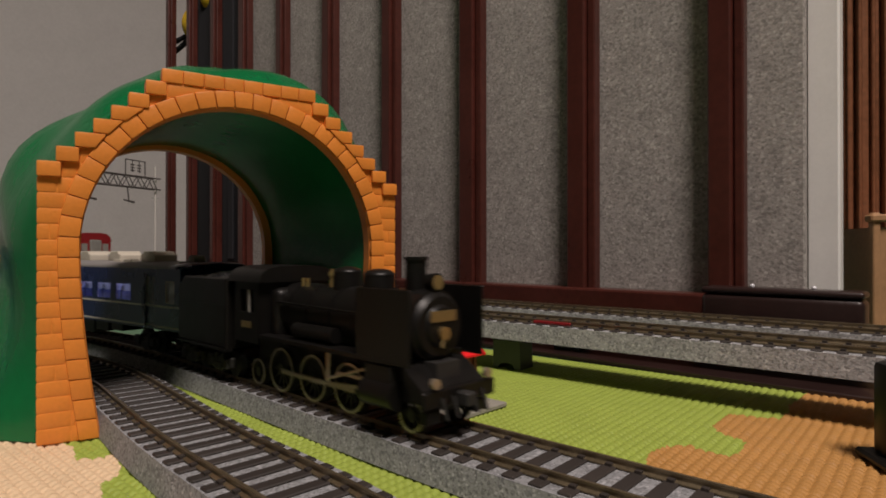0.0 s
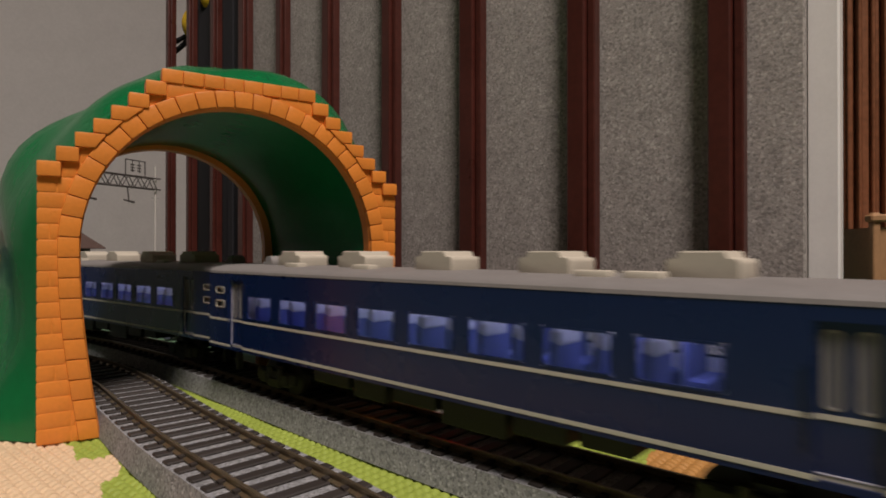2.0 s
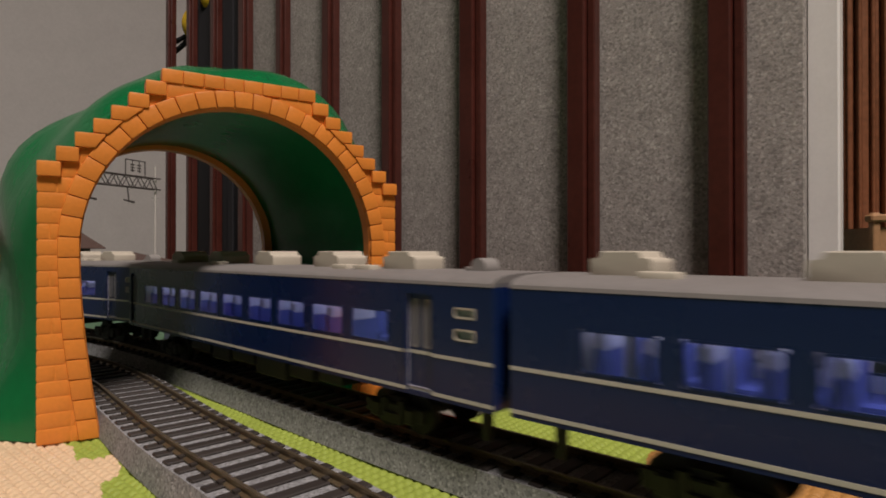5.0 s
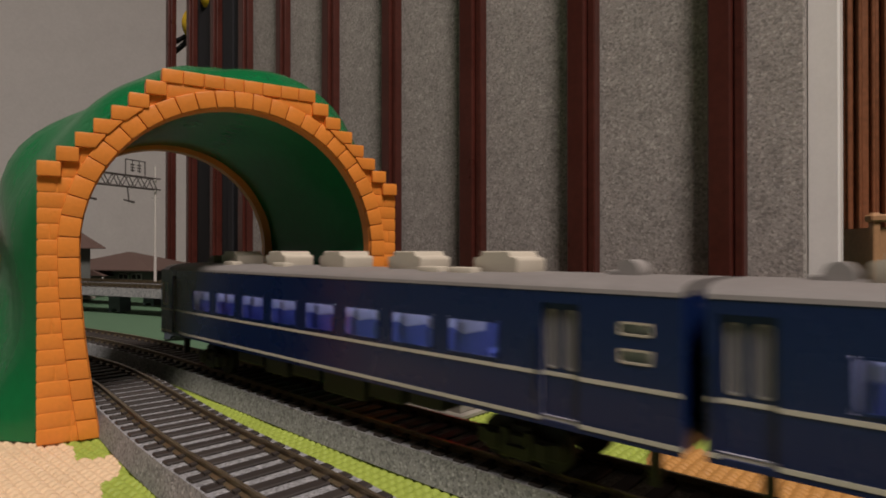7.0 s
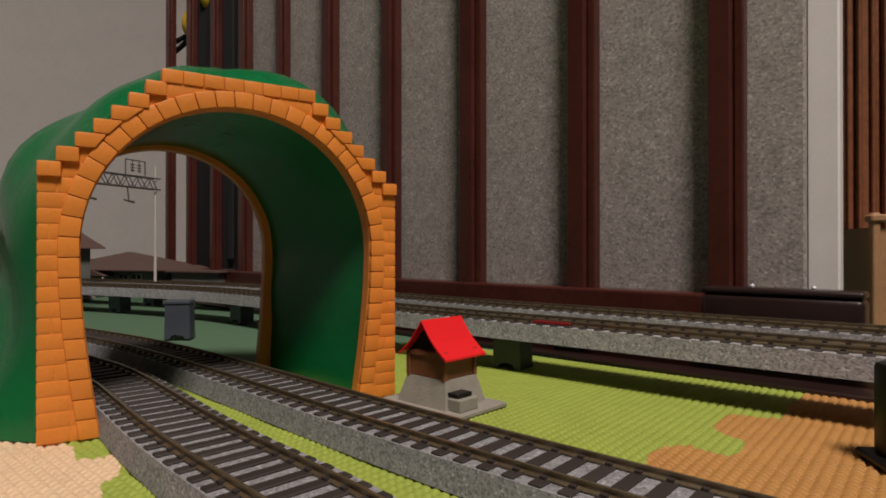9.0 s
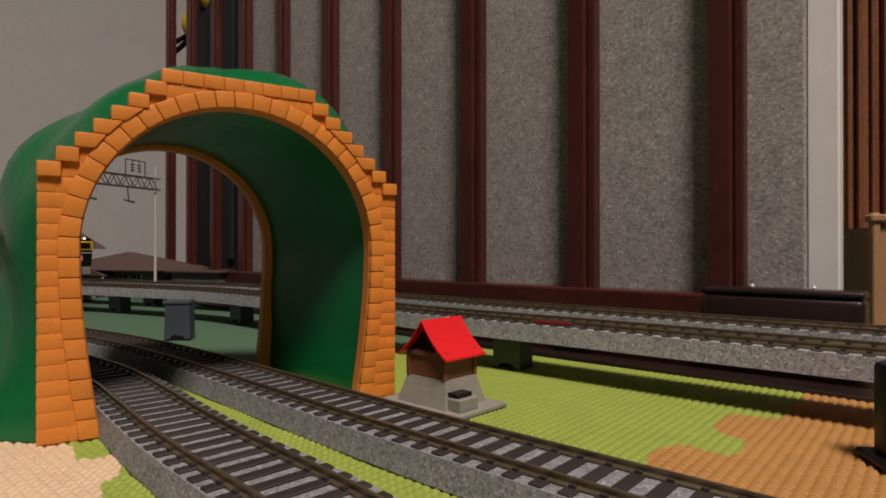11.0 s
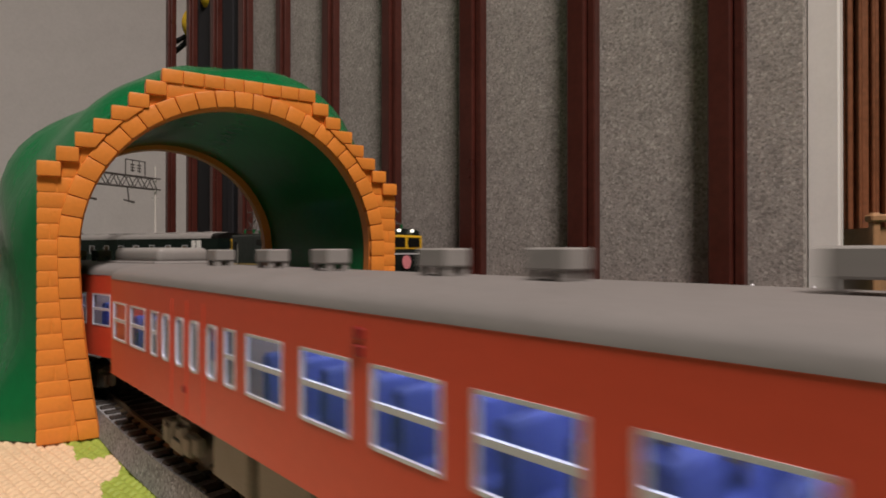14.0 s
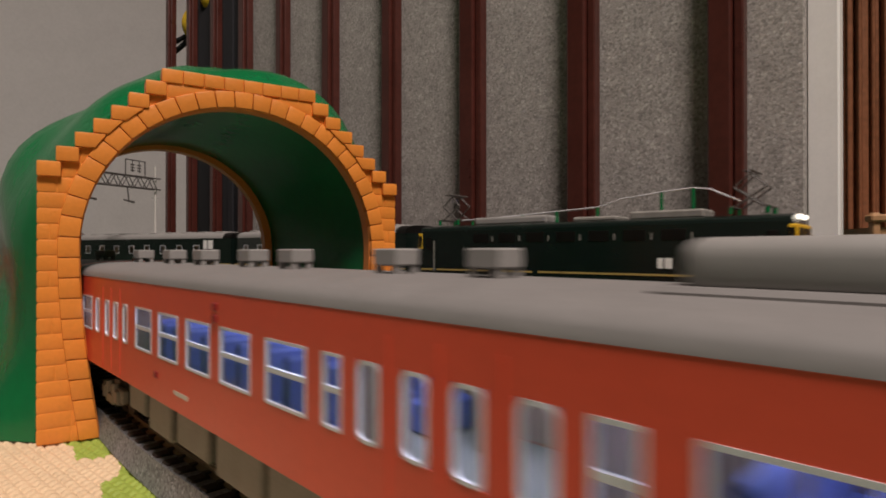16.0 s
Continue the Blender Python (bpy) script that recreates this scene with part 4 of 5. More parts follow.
            part("waist_line", boxes(((fx - d * 0.9 - 0.1) * U, (fx - d * 0.9 + 0.1) * U, -17 * U, -5.6 * U, 23.5 * U, 24.3 * U)), M_CREAM, ob)
            part("waist_line", boxes(((fx - d * 0.9 - 0.1) * U, (fx - d * 0.9 + 0.1) * U, -17 * U, -5.6 * U, 14.2 * U, 15.0 * U)), M_CREAM, ob)
            for yy in (-9, 9):
                bm = bmesh.new()
                cyl(bm, ((fx - d * 1) * U, yy * U, 18.5 * U), ((fx + d * 2.2) * U, yy * U, 18.5 * U), 1.2 * U, n=10)
                cyl(bm, ((fx + d * 1.2) * U, yy * U, 19.5 * U), ((fx + d * 1.6) * U, (yy + 2) * U, 13 * U), 0.6 * U, n=6)
                part("jumper_hose", bm, M_BLUE, ob)
        else:
            part("end_wall", boxes((min(xo, xi), max(xo, xi), -17.4 * U, 17.4 * U, 13.2 * U, 42.5 * U), bevel=0.5 * U), M_BLUE, ob)
            part("gangway_bellows", boxes((min(xo, xo + d * 1.4 * U), max(xo, xo + d * 1.4 * U), -6 * U, 6 * U, 14 * U, 39 * U), bevel=0.5 * U), M_UNDER, ob)
        part("coupler", boxes((min(xo, xo + d * 3.2 * U), max(xo, xo + d * 3.2 * U), -1.5 * U, 1.5 * U, 8 * U, 11 * U), bevel=0.4 * U), M_UNDER, ob)
        part("cow_guard", boxes(((d * (H - 8) - 1) * U, (d * (H - 8) + 1) * U, -11 * U, -9 * U, 4 * U, 13 * U)), M_UNDER, ob)
    a, b = -H + (9 if rear_cab else 0), H - (9 if front_cab else 0)
    part("roof", arched_roof(a * U, b * U, 18.1 * U, 41.0 * U, 44.0 * U), M_ROOF, ob, "grey curved roof", smooth=30)
    if front_cab:
        part("roof_end", arched_roof(b * U, (H + 1.2) * U, 18.1 * U, 41.0 * U, 44.0 * U, 2, 0, 7 * U, 0.1), M_BLUE, ob, "blue rounded roof end", smooth=40)
    if rear_cab:
        part("roof_end", arched_roof((-H - 1.2) * U, a * U, 18.1 * U, 41.0 * U, 44.0 * U, 2, 7 * U, 0, 0.1), M_BLUE, ob, "blue rounded roof end", smooth=40)
    for x in units:
        cool_unit(ob, x, M_AC)
    for x in (units[0] + 10, units[1] + 11, units[3] + 15, units[3] + 26):
        cool_unit(ob, x, M_AC, False)
    for d in (-1, 1):
        bm = bmesh.new()
        cyl(bm, ((d * (H - 17)) * U, -3 * U, 44.8 * U), ((d * (H - 17)) * U, 3 * U, 44.8 * U), 2.5 * U, n=16)
        box(bm, (d * (H - 17) - 5) * U, (d * (H - 17) + 2) * U, -2.8 * U, 2.8 * U, 42.6 * U, 45 * U, bevel=0.4 * U)
        part("exhaust_vent", bm, M_GREY, ob, smooth=True)
    # inside
    part("floor_plate", boxes((-H * U + 1.3 * U, H * U - 1.3 * U, -17 * U, 17 * U, 13.2 * U, 15.0 * U)), M_UNDER, ob)
    part("cabin_ceiling", boxes((-(H - 2) * U, (H - 2) * U, -16.8 * U, 16.8 * U, 39.6 * U, 40.6 * U)), M_INNER, ob)
    part("cabin_light", boxes(((wins[0] - 8) * U, (wins[-1] + 8) * U, -6 * U, 6 * U, 39.0 * U, 39.5 * U)), M_STRIPB, ob, "lit strip along the coach ceiling")
    for x in (wins[0] - 10, wins[-1] + 10):
        part("bulkhead", boxes(((x - 0.5) * U, (x + 0.5) * U, -16.8 * U, 16.8 * U, 15 * U, 39.5 * U)), M_INNER, ob)
    me = None
    rows = int((wins[-1] - wins[0]) / 10) + 1
    for i in range(rows):
        for yy in (-10.5, 10.5):
            if me is None:
                bm = boxes((-2.6 * U, 2.6 * U, -5.6 * U, 5.6 * U, 15 * U, 22 * U), (-3.2 * U, -1.4 * U, -5.6 * U, 5.6 * U, 20 * U, 30 * U), bevel=0.6 * U)
                s = part("seat", bm, M_SEAT, ob)
                me = s.data
                c = part("headrest_cover", boxes((-3.5 * U, -1.1 * U, -4.8 * U, 4.8 * U, 28.8 * U, 32.6 * U), bevel=0.6 * U), M_COVER, s)
                mc = c.data
            else:
                s = new("seat", me)
                s.parent = ob
                c = new("headrest_cover", mc)
                c.parent = s
            s.location = ((wins[0] - 3 + 10.0 * i) * U, yy * U, 0)
    for x, w, z in ((-44, 9, 8), (-26, 7, 6.5), (-8, 8, 8), (12, 10, 5.5), (31, 7, 7.5), (47, 6, 8.5)):
        part("underfloor_box", boxes(((x - w) * U, (x + w) * U, -13.5 * U, 4 * U, z * U, 13.2 * U), bevel=0.4 * U), M_UNDER, ob)
    part("underfloor_beam", boxes((-60 * U, 60 * U, -5 * U, 5 * U, 9 * U, 13.2 * U)), M_UNDER, ob)
    bogie(ob, 76, M_UNDER)
    bogie(ob, -76, M_UNDER)
    return ob


# ---- vermilion suburban railcar; its cab faces +x ----
def red_railcar(cab, box_end, label):
    ob = empty("commuter_railcar")
    tagged(ob, label, "train car", "vermilion railcars")
    H = 126.5
    G = 127.6
    bigs = [95.5, 38.0, 20.3, 2.8, -14.5, -32.7, -101.5] + ([] if box_end else [-117.8])
    narrow = [-45.8, -88.3]
    rounds = [82.8, 71.7, 62.8, 53.5, -54.1, -63.0, -71.4, -80.3]
    zc, hh = 30.2, 10.4
    y = 18.0
    for sgn in (-1, 1):
        holes = [((c - 6.4) * U, (c + 6.4) * U, (zc - 5.2) * U, (zc + 5.2) * U) for c in bigs]
        holes += [((c - 2.4) * U, (c + 2.4) * U, (zc - 5.2) * U, (zc + 5.2) * U) for c in narrow]
        holes += [((c - 2.35) * U, (c + 2.35) * U, (zc - 5.2) * U, (zc + 5.2) * U) for c in rounds]
        cabs = []
        if cab:
            cabs = [(112.6, 3.8), (117.8, 4.0), (122.6, 3.2)]
            holes += [((c - w / 2) * U, (c + w / 2) * U, (zc - 4.6 + (3.8 if c > 115 else 0.4)) * U, (zc + 4.6 + (3.8 if c > 115 else 0.4)) * U) for c, w in cabs]
        part("side_wall", side_wall(-H * U, (G - (3 if cab else 0)) * U, 15.2 * U, 41.6 * U, sgn * y * U, 0.5 * U, holes), M_RED, ob)
        part("side_lining", side_wall(-(H - 2) * U, (G - 4) * U, 17.1 * U, 39.7 * U, sgn * (y - 0.7) * U, 0.25 * U, holes), M_BROWNIN, ob)
        for c in bigs:
            window_set(ob, c, zc, 12.8, hh, sgn * y, 0.5, M_SILVER, M_GLASS, 0.2, 0.6)
        for c in narrow:
            window_set(ob, c, zc, 4.8, hh, sgn * y, 0.5, M_SILVER, M_GLASS, 0.2, 0.5)
        for c in rounds:
            window_set(ob, c, zc, 4.7, hh, sgn * y, 1.5, M_SILVER, M_GLASS, None, 0.5)
        # pale board added behind the cab panes in place of a lit cab
        if cab:
            part("cab_partition", boxes((108 * U, 122 * U, (sgn * 14.5 - 0.4) * U, (sgn * 14.5 + 0.4) * U, 17 * U, 40.5 * U)), M_INNER, ob)
        for c, w in cabs:
            window_set(ob, c, zc + (3.8 if c > 115 else 0.4), w, 9.2, sgn * y, 0.9, M_GREY, M_GLASS, None, 0.4)
        for k in (-67.2, 67.2):
            seam = boxes(*[((c - 0.2) * U, (c + 0.2) * U, (sgn * (y + 0.05) - 0.12) * U, (sgn * (y + 0.05) + 0.12) * U, 16.0 * U, 39.0 * U) for c in (k - 9.0, k, k + 9.0)])
            part("door_edge", seam, M_RED, ob)
        if cab:
            part("cab_door_edge", boxes((109.0 * U, 109.3 * U, (sgn * y - 0.2) * U, (sgn * y + 0.2) * U, 16.5 * U, 38.5 * U), (115.3 * U, 115.6 * U, (sgn * y - 0.2) * U, (sgn * y + 0.2) * U, 16.5 * U, 38.5 * U)), M_RED, ob)
        if box_end:
            part("blank_plate", boxes((-121.6 * U, -113.0 * U, (sgn * (y + 0.1) - 0.25) * U, (sgn * (y + 0.1) + 0.25) * U, 32.6 * U, 36.8 * U), bevel=0.2 * U), M_TRUSS, ob, "dark louvred plate")
        for x, z in ((-6, 38.8), (-6, 36.6), (28, 21.0), (-68, 21.0)):
            part("side_lamp", boxes(((x - 0.9) * U, (x + 0.9) * U, (sgn * y - 0.45) * U, (sgn * y + 0.45) * U, (z - 0.8) * U, (z + 0.8) * U), bevel=0.25 * U), M_MAROON, ob)
        part("number_bar", boxes((8 * U, 16 * U, (sgn * (y + 0.03) - 0.05) * U, (sgn * (y + 0.03) + 0.05) * U, 18.6 * U, 19.5 * U)), M_CREAM, ob)
    # cab front, rounded in plan
    if cab:
        pts = [(-18, 0), (-17.2, 2.4), (-14, 4.6), (-8, 5.8), (0, 6.2), (8, 5.8), (14, 4.6), (17.2, 2.4), (18, 0)]
        bm = bmesh.new()
        rings = []
        for z, f in ((15.2, 1), (24, 1), (36.8, 0.93), (41.6, 0.72)):
            rings.append([bm.verts.new(((G - 3 + x * f) * U, yy * U, z * U)) for yy, x in pts])
        for a, b in zip(rings, rings[1:]):
            for i in range(len(pts) - 1):
                bm.faces.new((a[i], a[i + 1], b[i + 1], b[i]))
        part("cab_front", bm, M_RED, ob, smooth=50)
        for yy, w, tilt in ((-11.5, 8.5, -13), (0, 6.4, 0), (11.5, 8.5, 13)):
            bm = ring_frame(0, 0, w * U, 10 * U, 1.6 * U, 0.9 * U, -0.5 * U, 0.5 * U)
            fr = part("cab_window", bm, M_SILVER, ob)
            fr.matrix_basis = pose((G + 4.4 - abs(yy) * 0.165) * U, yy * U, 32.0 * U, 0, 0, 90 + tilt)
            part("pane", boxes(((-w / 2 + 0.4) * U, (w / 2 - 0.4) * U, -0.25 * U, 0.25 * U, -4.6 * U, 4.6 * U)), M_GLASSG, fr)
        part("gangway_door", boxes(((G + 2.6) * U, (G + 4.2) * U, -4.2 * U, 4.2 * U, 15.5 * U, 38.5 * U), bevel=0.5 * U), M_RED, ob)
        for yy in (-7, 0, 7):
            bm = bmesh.new()
            if yy:
                cyl(bm, ((G + 0.6) * U, yy * U, 40.4 * U), ((G + 3.2) * U, yy * U, 40.0 * U), 1.5 * U, n=12)
                part("marker_lamp", bm, M_LAMPV, ob, "lit violet-white marker lamp", smooth=True)
            else:
                box(bm, (G - 1) * U, (G + 2.8) * U, -4.5 * U, 4.5 * U, 39.2 * U, 42.0 * U, bevel=0.6 * U)
                part("sign_box", bm, M_RED, ob)
        bm = bmesh.new()
        cyl(bm, ((G - 8) * U, -3 * U, 44.6 * U), ((G - 8) * U, -3 * U, 46.8 * U), 1.1 * U, 0.6 * U, n=10)
        part("whistle", bm, M_RED, ob)
        part("cab_bulkhead", boxes(((G - 19) * U, (G - 18) * U, -16.8 * U, 16.8 * U, 16 * U, 40 * U)), M_INNER, ob)
    else:
        part("end_wall", boxes(((G - 1.2) * U, H * U, -17.6 * U, 17.6 * U, 15.2 * U, 43 * U), bevel=0.5 * U), M_RED, ob)
        part("gangway_bellows", boxes((H * U, (G + 1.6) * U, -6.5 * U, 6.5 * U, 15 * U, 40 * U), bevel=0.5 * U), M_UGREY, ob)
    part("end_wall", boxes((-H * U, (-H + 1.2) * U, -17.6 * U, 17.6 * U, 15.2 * U, 43 * U), bevel=0.5 * U), M_RED, ob)
    part("gangway_bellows", boxes(((-H - 4.6) * U, -H * U, -6.5 * U, 6.5 * U, 15 * U, 40 * U), bevel=0.5 * U), M_UGREY, ob)
    b = G - (15 if cab else 0)
    part("roof", arched_roof(-H * U, b * U, 18.1 * U, 41.4 * U, 45.4 * U), M_ROOF, ob, "matt grey curved roof", smooth=30)
    if cab:
        part("roof_end", arched_roof(b * U, (G + 2.4) * U, 18.1 * U, 41.2 * U, 45.4 * U, 2, 0, 9 * U, 0.42), M_RED, ob, "vermilion rounded roof end", smooth=40)
    places = [96, 67, 43, 11, -10, -42, -66, -95] if not box_end else [102, 71, 46, 17, -3, -37, -59]
    for x in places:
        bm = boxes(((x - 3.2) * U, (x + 3.2) * U, -2.5 * U, 2.5 * U, 46.7 * U, 49.5 * U), bevel=0.25 * U)
        for dx in (-2.4, 2.4):
            for yy in (-1.7, 1.7):
                box(bm, (x + dx - 0.5) * U, (x + dx + 0.5) * U, (yy - 0.6) * U, (yy + 0.6) * U, 44.6 * U, 46.9 * U)
        part("ventilator", bm, M_GREY, ob)
    if box_end:
        bm = boxes((-119.5 * U, -89 * U, -8.8 * U, 8.8 * U, 45.0 * U, 50.3 * U), bevel=1.9 * U, seg=4)
        part("roof_air_unit", bm, M_GREY, ob, "large rounded grey roof unit", smooth=40)
        part("unit_base", boxes((-121 * U, -87 * U, -10.5 * U, 10.5 * U, 44.4 * U, 45.9 * U), bevel=0.5 * U), M_ROOF, ob)
    if not box_end:
        part("aerial", boxes((88 * U, 95 * U, -11.5 * U, -9.5 * U, 44.0 * U, 44.9 * U), bevel=0.3 * U), M_UNDER, ob)
    # inside
    part("floor_plate", boxes((-H * U + 1.3 * U, (G - 4) * U, -16.8 * U, 16.8 * U, 15.2 * U, 17.0 * U)), M_UGREY, ob)
    part("cabin_ceiling", boxes((-(H - 2) * U, (G - 10) * U, -16.8 * U, 16.8 * U, 39.8 * U, 40.8 * U)), M_COVER, ob)
    part("cabin_light", boxes((-122 * U, 104 * U, -8 * U, 8 * U, 39.2 * U, 39.7 * U)), M_STRIP, ob, "lit strip along the car ceiling")
    me = None
    for x in (41, 32, 24, 15.5, 7, -2, -10, -19, -28, -37, 97, 89, -97, -105, -113):
        for yy in (-10.5, 10.5):
            if me is None:
                s = part("seat", boxes((-3 * U, 3 * U, -5.2 * U, 5.2 * U, 17 * U, 23 * U), (-1 * U, 1 * U, -5.2 * U, 5.2 * U, 17 * U, 32 * U), bevel=0.6 * U), M_SEATR, ob)
                me = s.data
            else:
                s = new("seat", me)
                s.parent = ob
            s.location = (x * U, yy * U, 0)
    for x in (47, 86, -49, -84):
        part("draught_screen", boxes(((x - 0.4) * U, (x + 0.4) * U, -16.5 * U, -7 * U, 17 * U, 36 * U)), M_BROWNIN, ob)
        part("draught_screen", boxes(((x - 0.4) * U, (x + 0.4) * U, 7 * U, 16.5 * U, 17 * U, 36 * U)), M_BROWNIN, ob)
    for x, w, z in ((-52, 8, 5), (-31, 9, 6.5), (-10, 10, 5), (13, 9, 6), (34, 8, 5), (52, 7, 7)):
        for sgn in (-1, 1):
            part("underfloor_box", boxes(((x - w) * U, (x + w) * U, (sgn * 11 - 4.5) * U, (sgn * 11 + 4.5) * U, z * U, 15.2 * U), bevel=0.5 * U), M_UGREY, ob)
    part("coupler", boxes(((-H - 3) * U, -H * U, -1.5 * U, 1.5 * U, 8 * U, 11 * U)), M_UNDER, ob)
    part("coupler", boxes(((G - 2) * U, (G + 4.5) * U, -1.5 * U, 1.5 * U, 8 * U, 11 * U)), M_UNDER, ob)
    part("rail_guard", boxes(((G - 8) * U, (G - 5) * U, -12 * U, -10 * U, 2.5 * U, 15 * U), bevel=0.3 * U), M_UGREY, ob)
    bogie(ob, 86, M_UGREY)
    bogie(ob, -86, M_UGREY)
    return ob


# ---- black steam locomotive and tender ----
SPINS = []


def spoked(name, parent, x, y, r, spokes, mat=M_UNDER, crank=0.0):
    """A wheel whose own space has its axle at the origin."""
    sgn = 1 if y > 0 else -1
    bm = bmesh.new()
    n = 28
    rim = [(r, -1.1), (r, 0.9), (r + 0.7, 0.9), (r + 0.7, 1.4), (r - 1.3, 1.4), (r - 1.3, -1.1)]
    rows = []
    for i in range(n):
        a = 2 * math.pi * i / n
        rows.append([bm.verts.new((q * math.cos(a) * U, -sgn * t * U, q * math.sin(a) * U)) for q, t in rim])
    for i in range(n):
        a, b = rows[i], rows[(i + 1) % n]
        for j in range(len(rim)):
            bm.faces.new((a[j], a[(j + 1) % len(rim)], b[(j + 1) % len(rim)], b[j]))
    w = part("wheel", bm, mat, parent, smooth=40)
    sp = bmesh.new()
    for i in range(spokes):
        a = 2 * math.pi * i / spokes
        cyl(sp, (0, 0, 0), ((r - 1) * math.cos(a) * U, 0, (r - 1) * math.sin(a) * U), 0.55 * U, 0.4 * U, n=6)
    cyl(sp, (0, -1.2 * U, 0), (0, 1.2 * U, 0), 1.9 * U, n=14)
    if crank:
        cyl(sp, (crank * U, -1.0 * U, 0), (crank * U, 1.0 * U, 0), 1.3 * U, n=10)
    part("spokes", sp, mat, w)
    tr = bmesh.new()
    ra = [tr.verts.new((r * U * math.cos(2 * math.pi * i / 28), sgn * 1.25 * U, r * U * math.sin(2 * math.pi * i / 28))) for i in range(28)]
    rb = [tr.verts.new((v.co.x * (r - 0.75) / r, sgn * 1.25 * U, v.co.z * (r - 0.75) / r)) for v in ra]
    for i in range(28):
        tr.faces.new((ra[i], ra[(i + 1) % 28], rb[(i + 1) % 28], rb[i]))
    geo = bmesh.ops.extrude_face_region(tr, geom=tr.faces[:])
    bmesh.ops.translate(tr, vec=(0, -sgn * 0.3 * U, 0), verts=[v for v in geo["geom"] if isinstance(v, bmesh.types.BMVert)])
    part("bright_tyre", tr, M_STEEL, w)
    SPINS.append((w, x, y, r))
    return w


RODS = []


def steam_loco():
    ob = empty("steam_locomotive")
    tagged(ob, "black model steam locomotive with brass fittings and deflectors", "steam locomotive")
    zb = 29.5
    bm = bmesh.new()
    cyl(bm, (-26 * U, 0, zb * U), (46 * U, 0, zb * U), 10.2 * U, n=28)
    part("boiler", bm, M_BLACK, ob, smooth=40)
    bm = bmesh.new()
    cyl(bm, (34 * U, 0, zb * U), (49 * U, 0, zb * U), 10.7 * U, n=28)
    cyl(bm, (49 * U, 0, zb * U), (50.5 * U, 0, zb * U), 10.2 * U, 8.8 * U, n=28)
    cyl(bm, (50.5 * U, 0, zb * U), (51.6 * U, 0, zb * U), 6.5 * U, 5.5 * U, n=20)
    smoke = part("smokebox", bm, M_BLACK, ob, smooth=40)
    part("nameplate", boxes((51.2 * U, 52.0 * U, -5.2 * U, 5.2 * U, 31 * U, 34.2 * U)), M_BRASS, smoke, "brass plate, its figures left blank")
    bm = bmesh.new()
    cyl(bm, (51.5 * U, 0, 27.5 * U), (52.8 * U, 0, 27.5 * U), 2.0 * U, n=14)
    cyl(bm, (52.2 * U, 0, 27.5 * U), (52.6 * U, -1.5 * U, 23.5 * U), 0.5 * U, n=6)
    part("door_handle", bm, M_BRASS, smoke, smooth=True)
    for x in (30, 20, 8, -6, -18):
        bm = bmesh.new()
        cyl(bm, (x * U, 0, zb * U), ((x + 0.8) * U, 0, zb * U), 10.5 * U, n=28)
        part("boiler_band", bm, M_BLACK, ob, smooth=40)
    bm = bmesh.new()
    cyl(bm, (40 * U, 0, 38.5 * U), (40 * U, 0, 49.6 * U), 3.2 * U, 3.4 * U, n=20)
    cyl(bm, (40 * U, 0, 49.0 * U), (40 * U, 0, 50.0 * U), 3.9 * U, n=20)
    part("chimney", bm, M_BLACK, ob, smooth=40)
    for x, r, h in ((22.5, 5.4, 46.0), (5.5, 5.0, 46.4)):
        bm = bmesh.new()
        bmesh.ops.create_uvsphere(bm, u_segments=24, v_segments=14, radius=r * U)
        bmesh.ops.scale(bm, vec=(1.0, 1.0, 0.42), verts=bm.verts)
        bmesh.ops.translate(bm, vec=(x * U, 0, (h - r * 0.42) * U), verts=bm.verts)
        cyl(bm, (x * U, 0, 36 * U), (x * U, 0, (h - r * 0.42) * U), r * 1.06 * U, r * 0.98 * U, n=24)
        part("dome", bm, M_BLACK, ob, smooth=50)
    bm = bmesh.new()
    cyl(bm, (46 * U, 0, 42.4 * U), (49.4 * U, 0, 42.4 * U), 2.5 * U, 2.8 * U, n=16)
    part("headlamp", bm, M_BLACK, ob, smooth=40)
    bm = bmesh.new()
    cyl(bm, (49.2 * U, 0, 42.4 * U), (49.7 * U, 0, 42.4 * U), 2.2 * U, n=16)
    part("headlamp_lens", bm, M_BRASS, ob)
    bm = bmesh.new()
    cyl(bm, (0 * U, -3 * U, 39 * U), (0 * U, -3 * U, 45.5 * U), 0.9 * U, 0.6 * U, n=10)
    cyl(bm, (0 * U, -3 * U, 43 * U), (0 * U, -3 * U, 44.5 * U), 1.3 * U, n=10)
    part("safety_valve", bm, M_BRASS, ob, smooth=True)
    for x in (-13.5, -16.5):
        bm = bmesh.new()
        cyl(bm, (x * U, -4 * U, 38.5 * U), (x * U, -4 * U, 41.8 * U), 0.7 * U, n=10)
        part("whistle", bm, M_BRASS, ob, smooth=True)
    for sgn in (-1, 1):
        part("smoke_deflector", boxes((30 * U, 54 * U, (sgn * 15.4 - 0.35) * U, (sgn * 15.4 + 0.35) * U, 19.5 * U, 41 * U), bevel=0.3 * U), M_BLACK, ob)
        part("running_board", boxes((-28 * U, 46 * U, (sgn * 12.5 - 3.4) * U, (sgn * 12.5 + 3.4) * U, 19.5 * U, 20.8 * U)), M_BLACK, ob)
        bm = bmesh.new()
        cyl(bm, (-26 * U, sgn * 10.8 * U, 33 * U), (40 * U, sgn * 10.8 * U, 32 * U), 0.45 * U, n=6)
        cyl(bm, (-10 * U, sgn * 11 * U, 24 * U), (14 * U, sgn * 11 * U, 24 * U), 2.6 * U, n=14)
        part("pipework", bm, M_BLACK, ob, smooth=True)
        bm = bmesh.new()
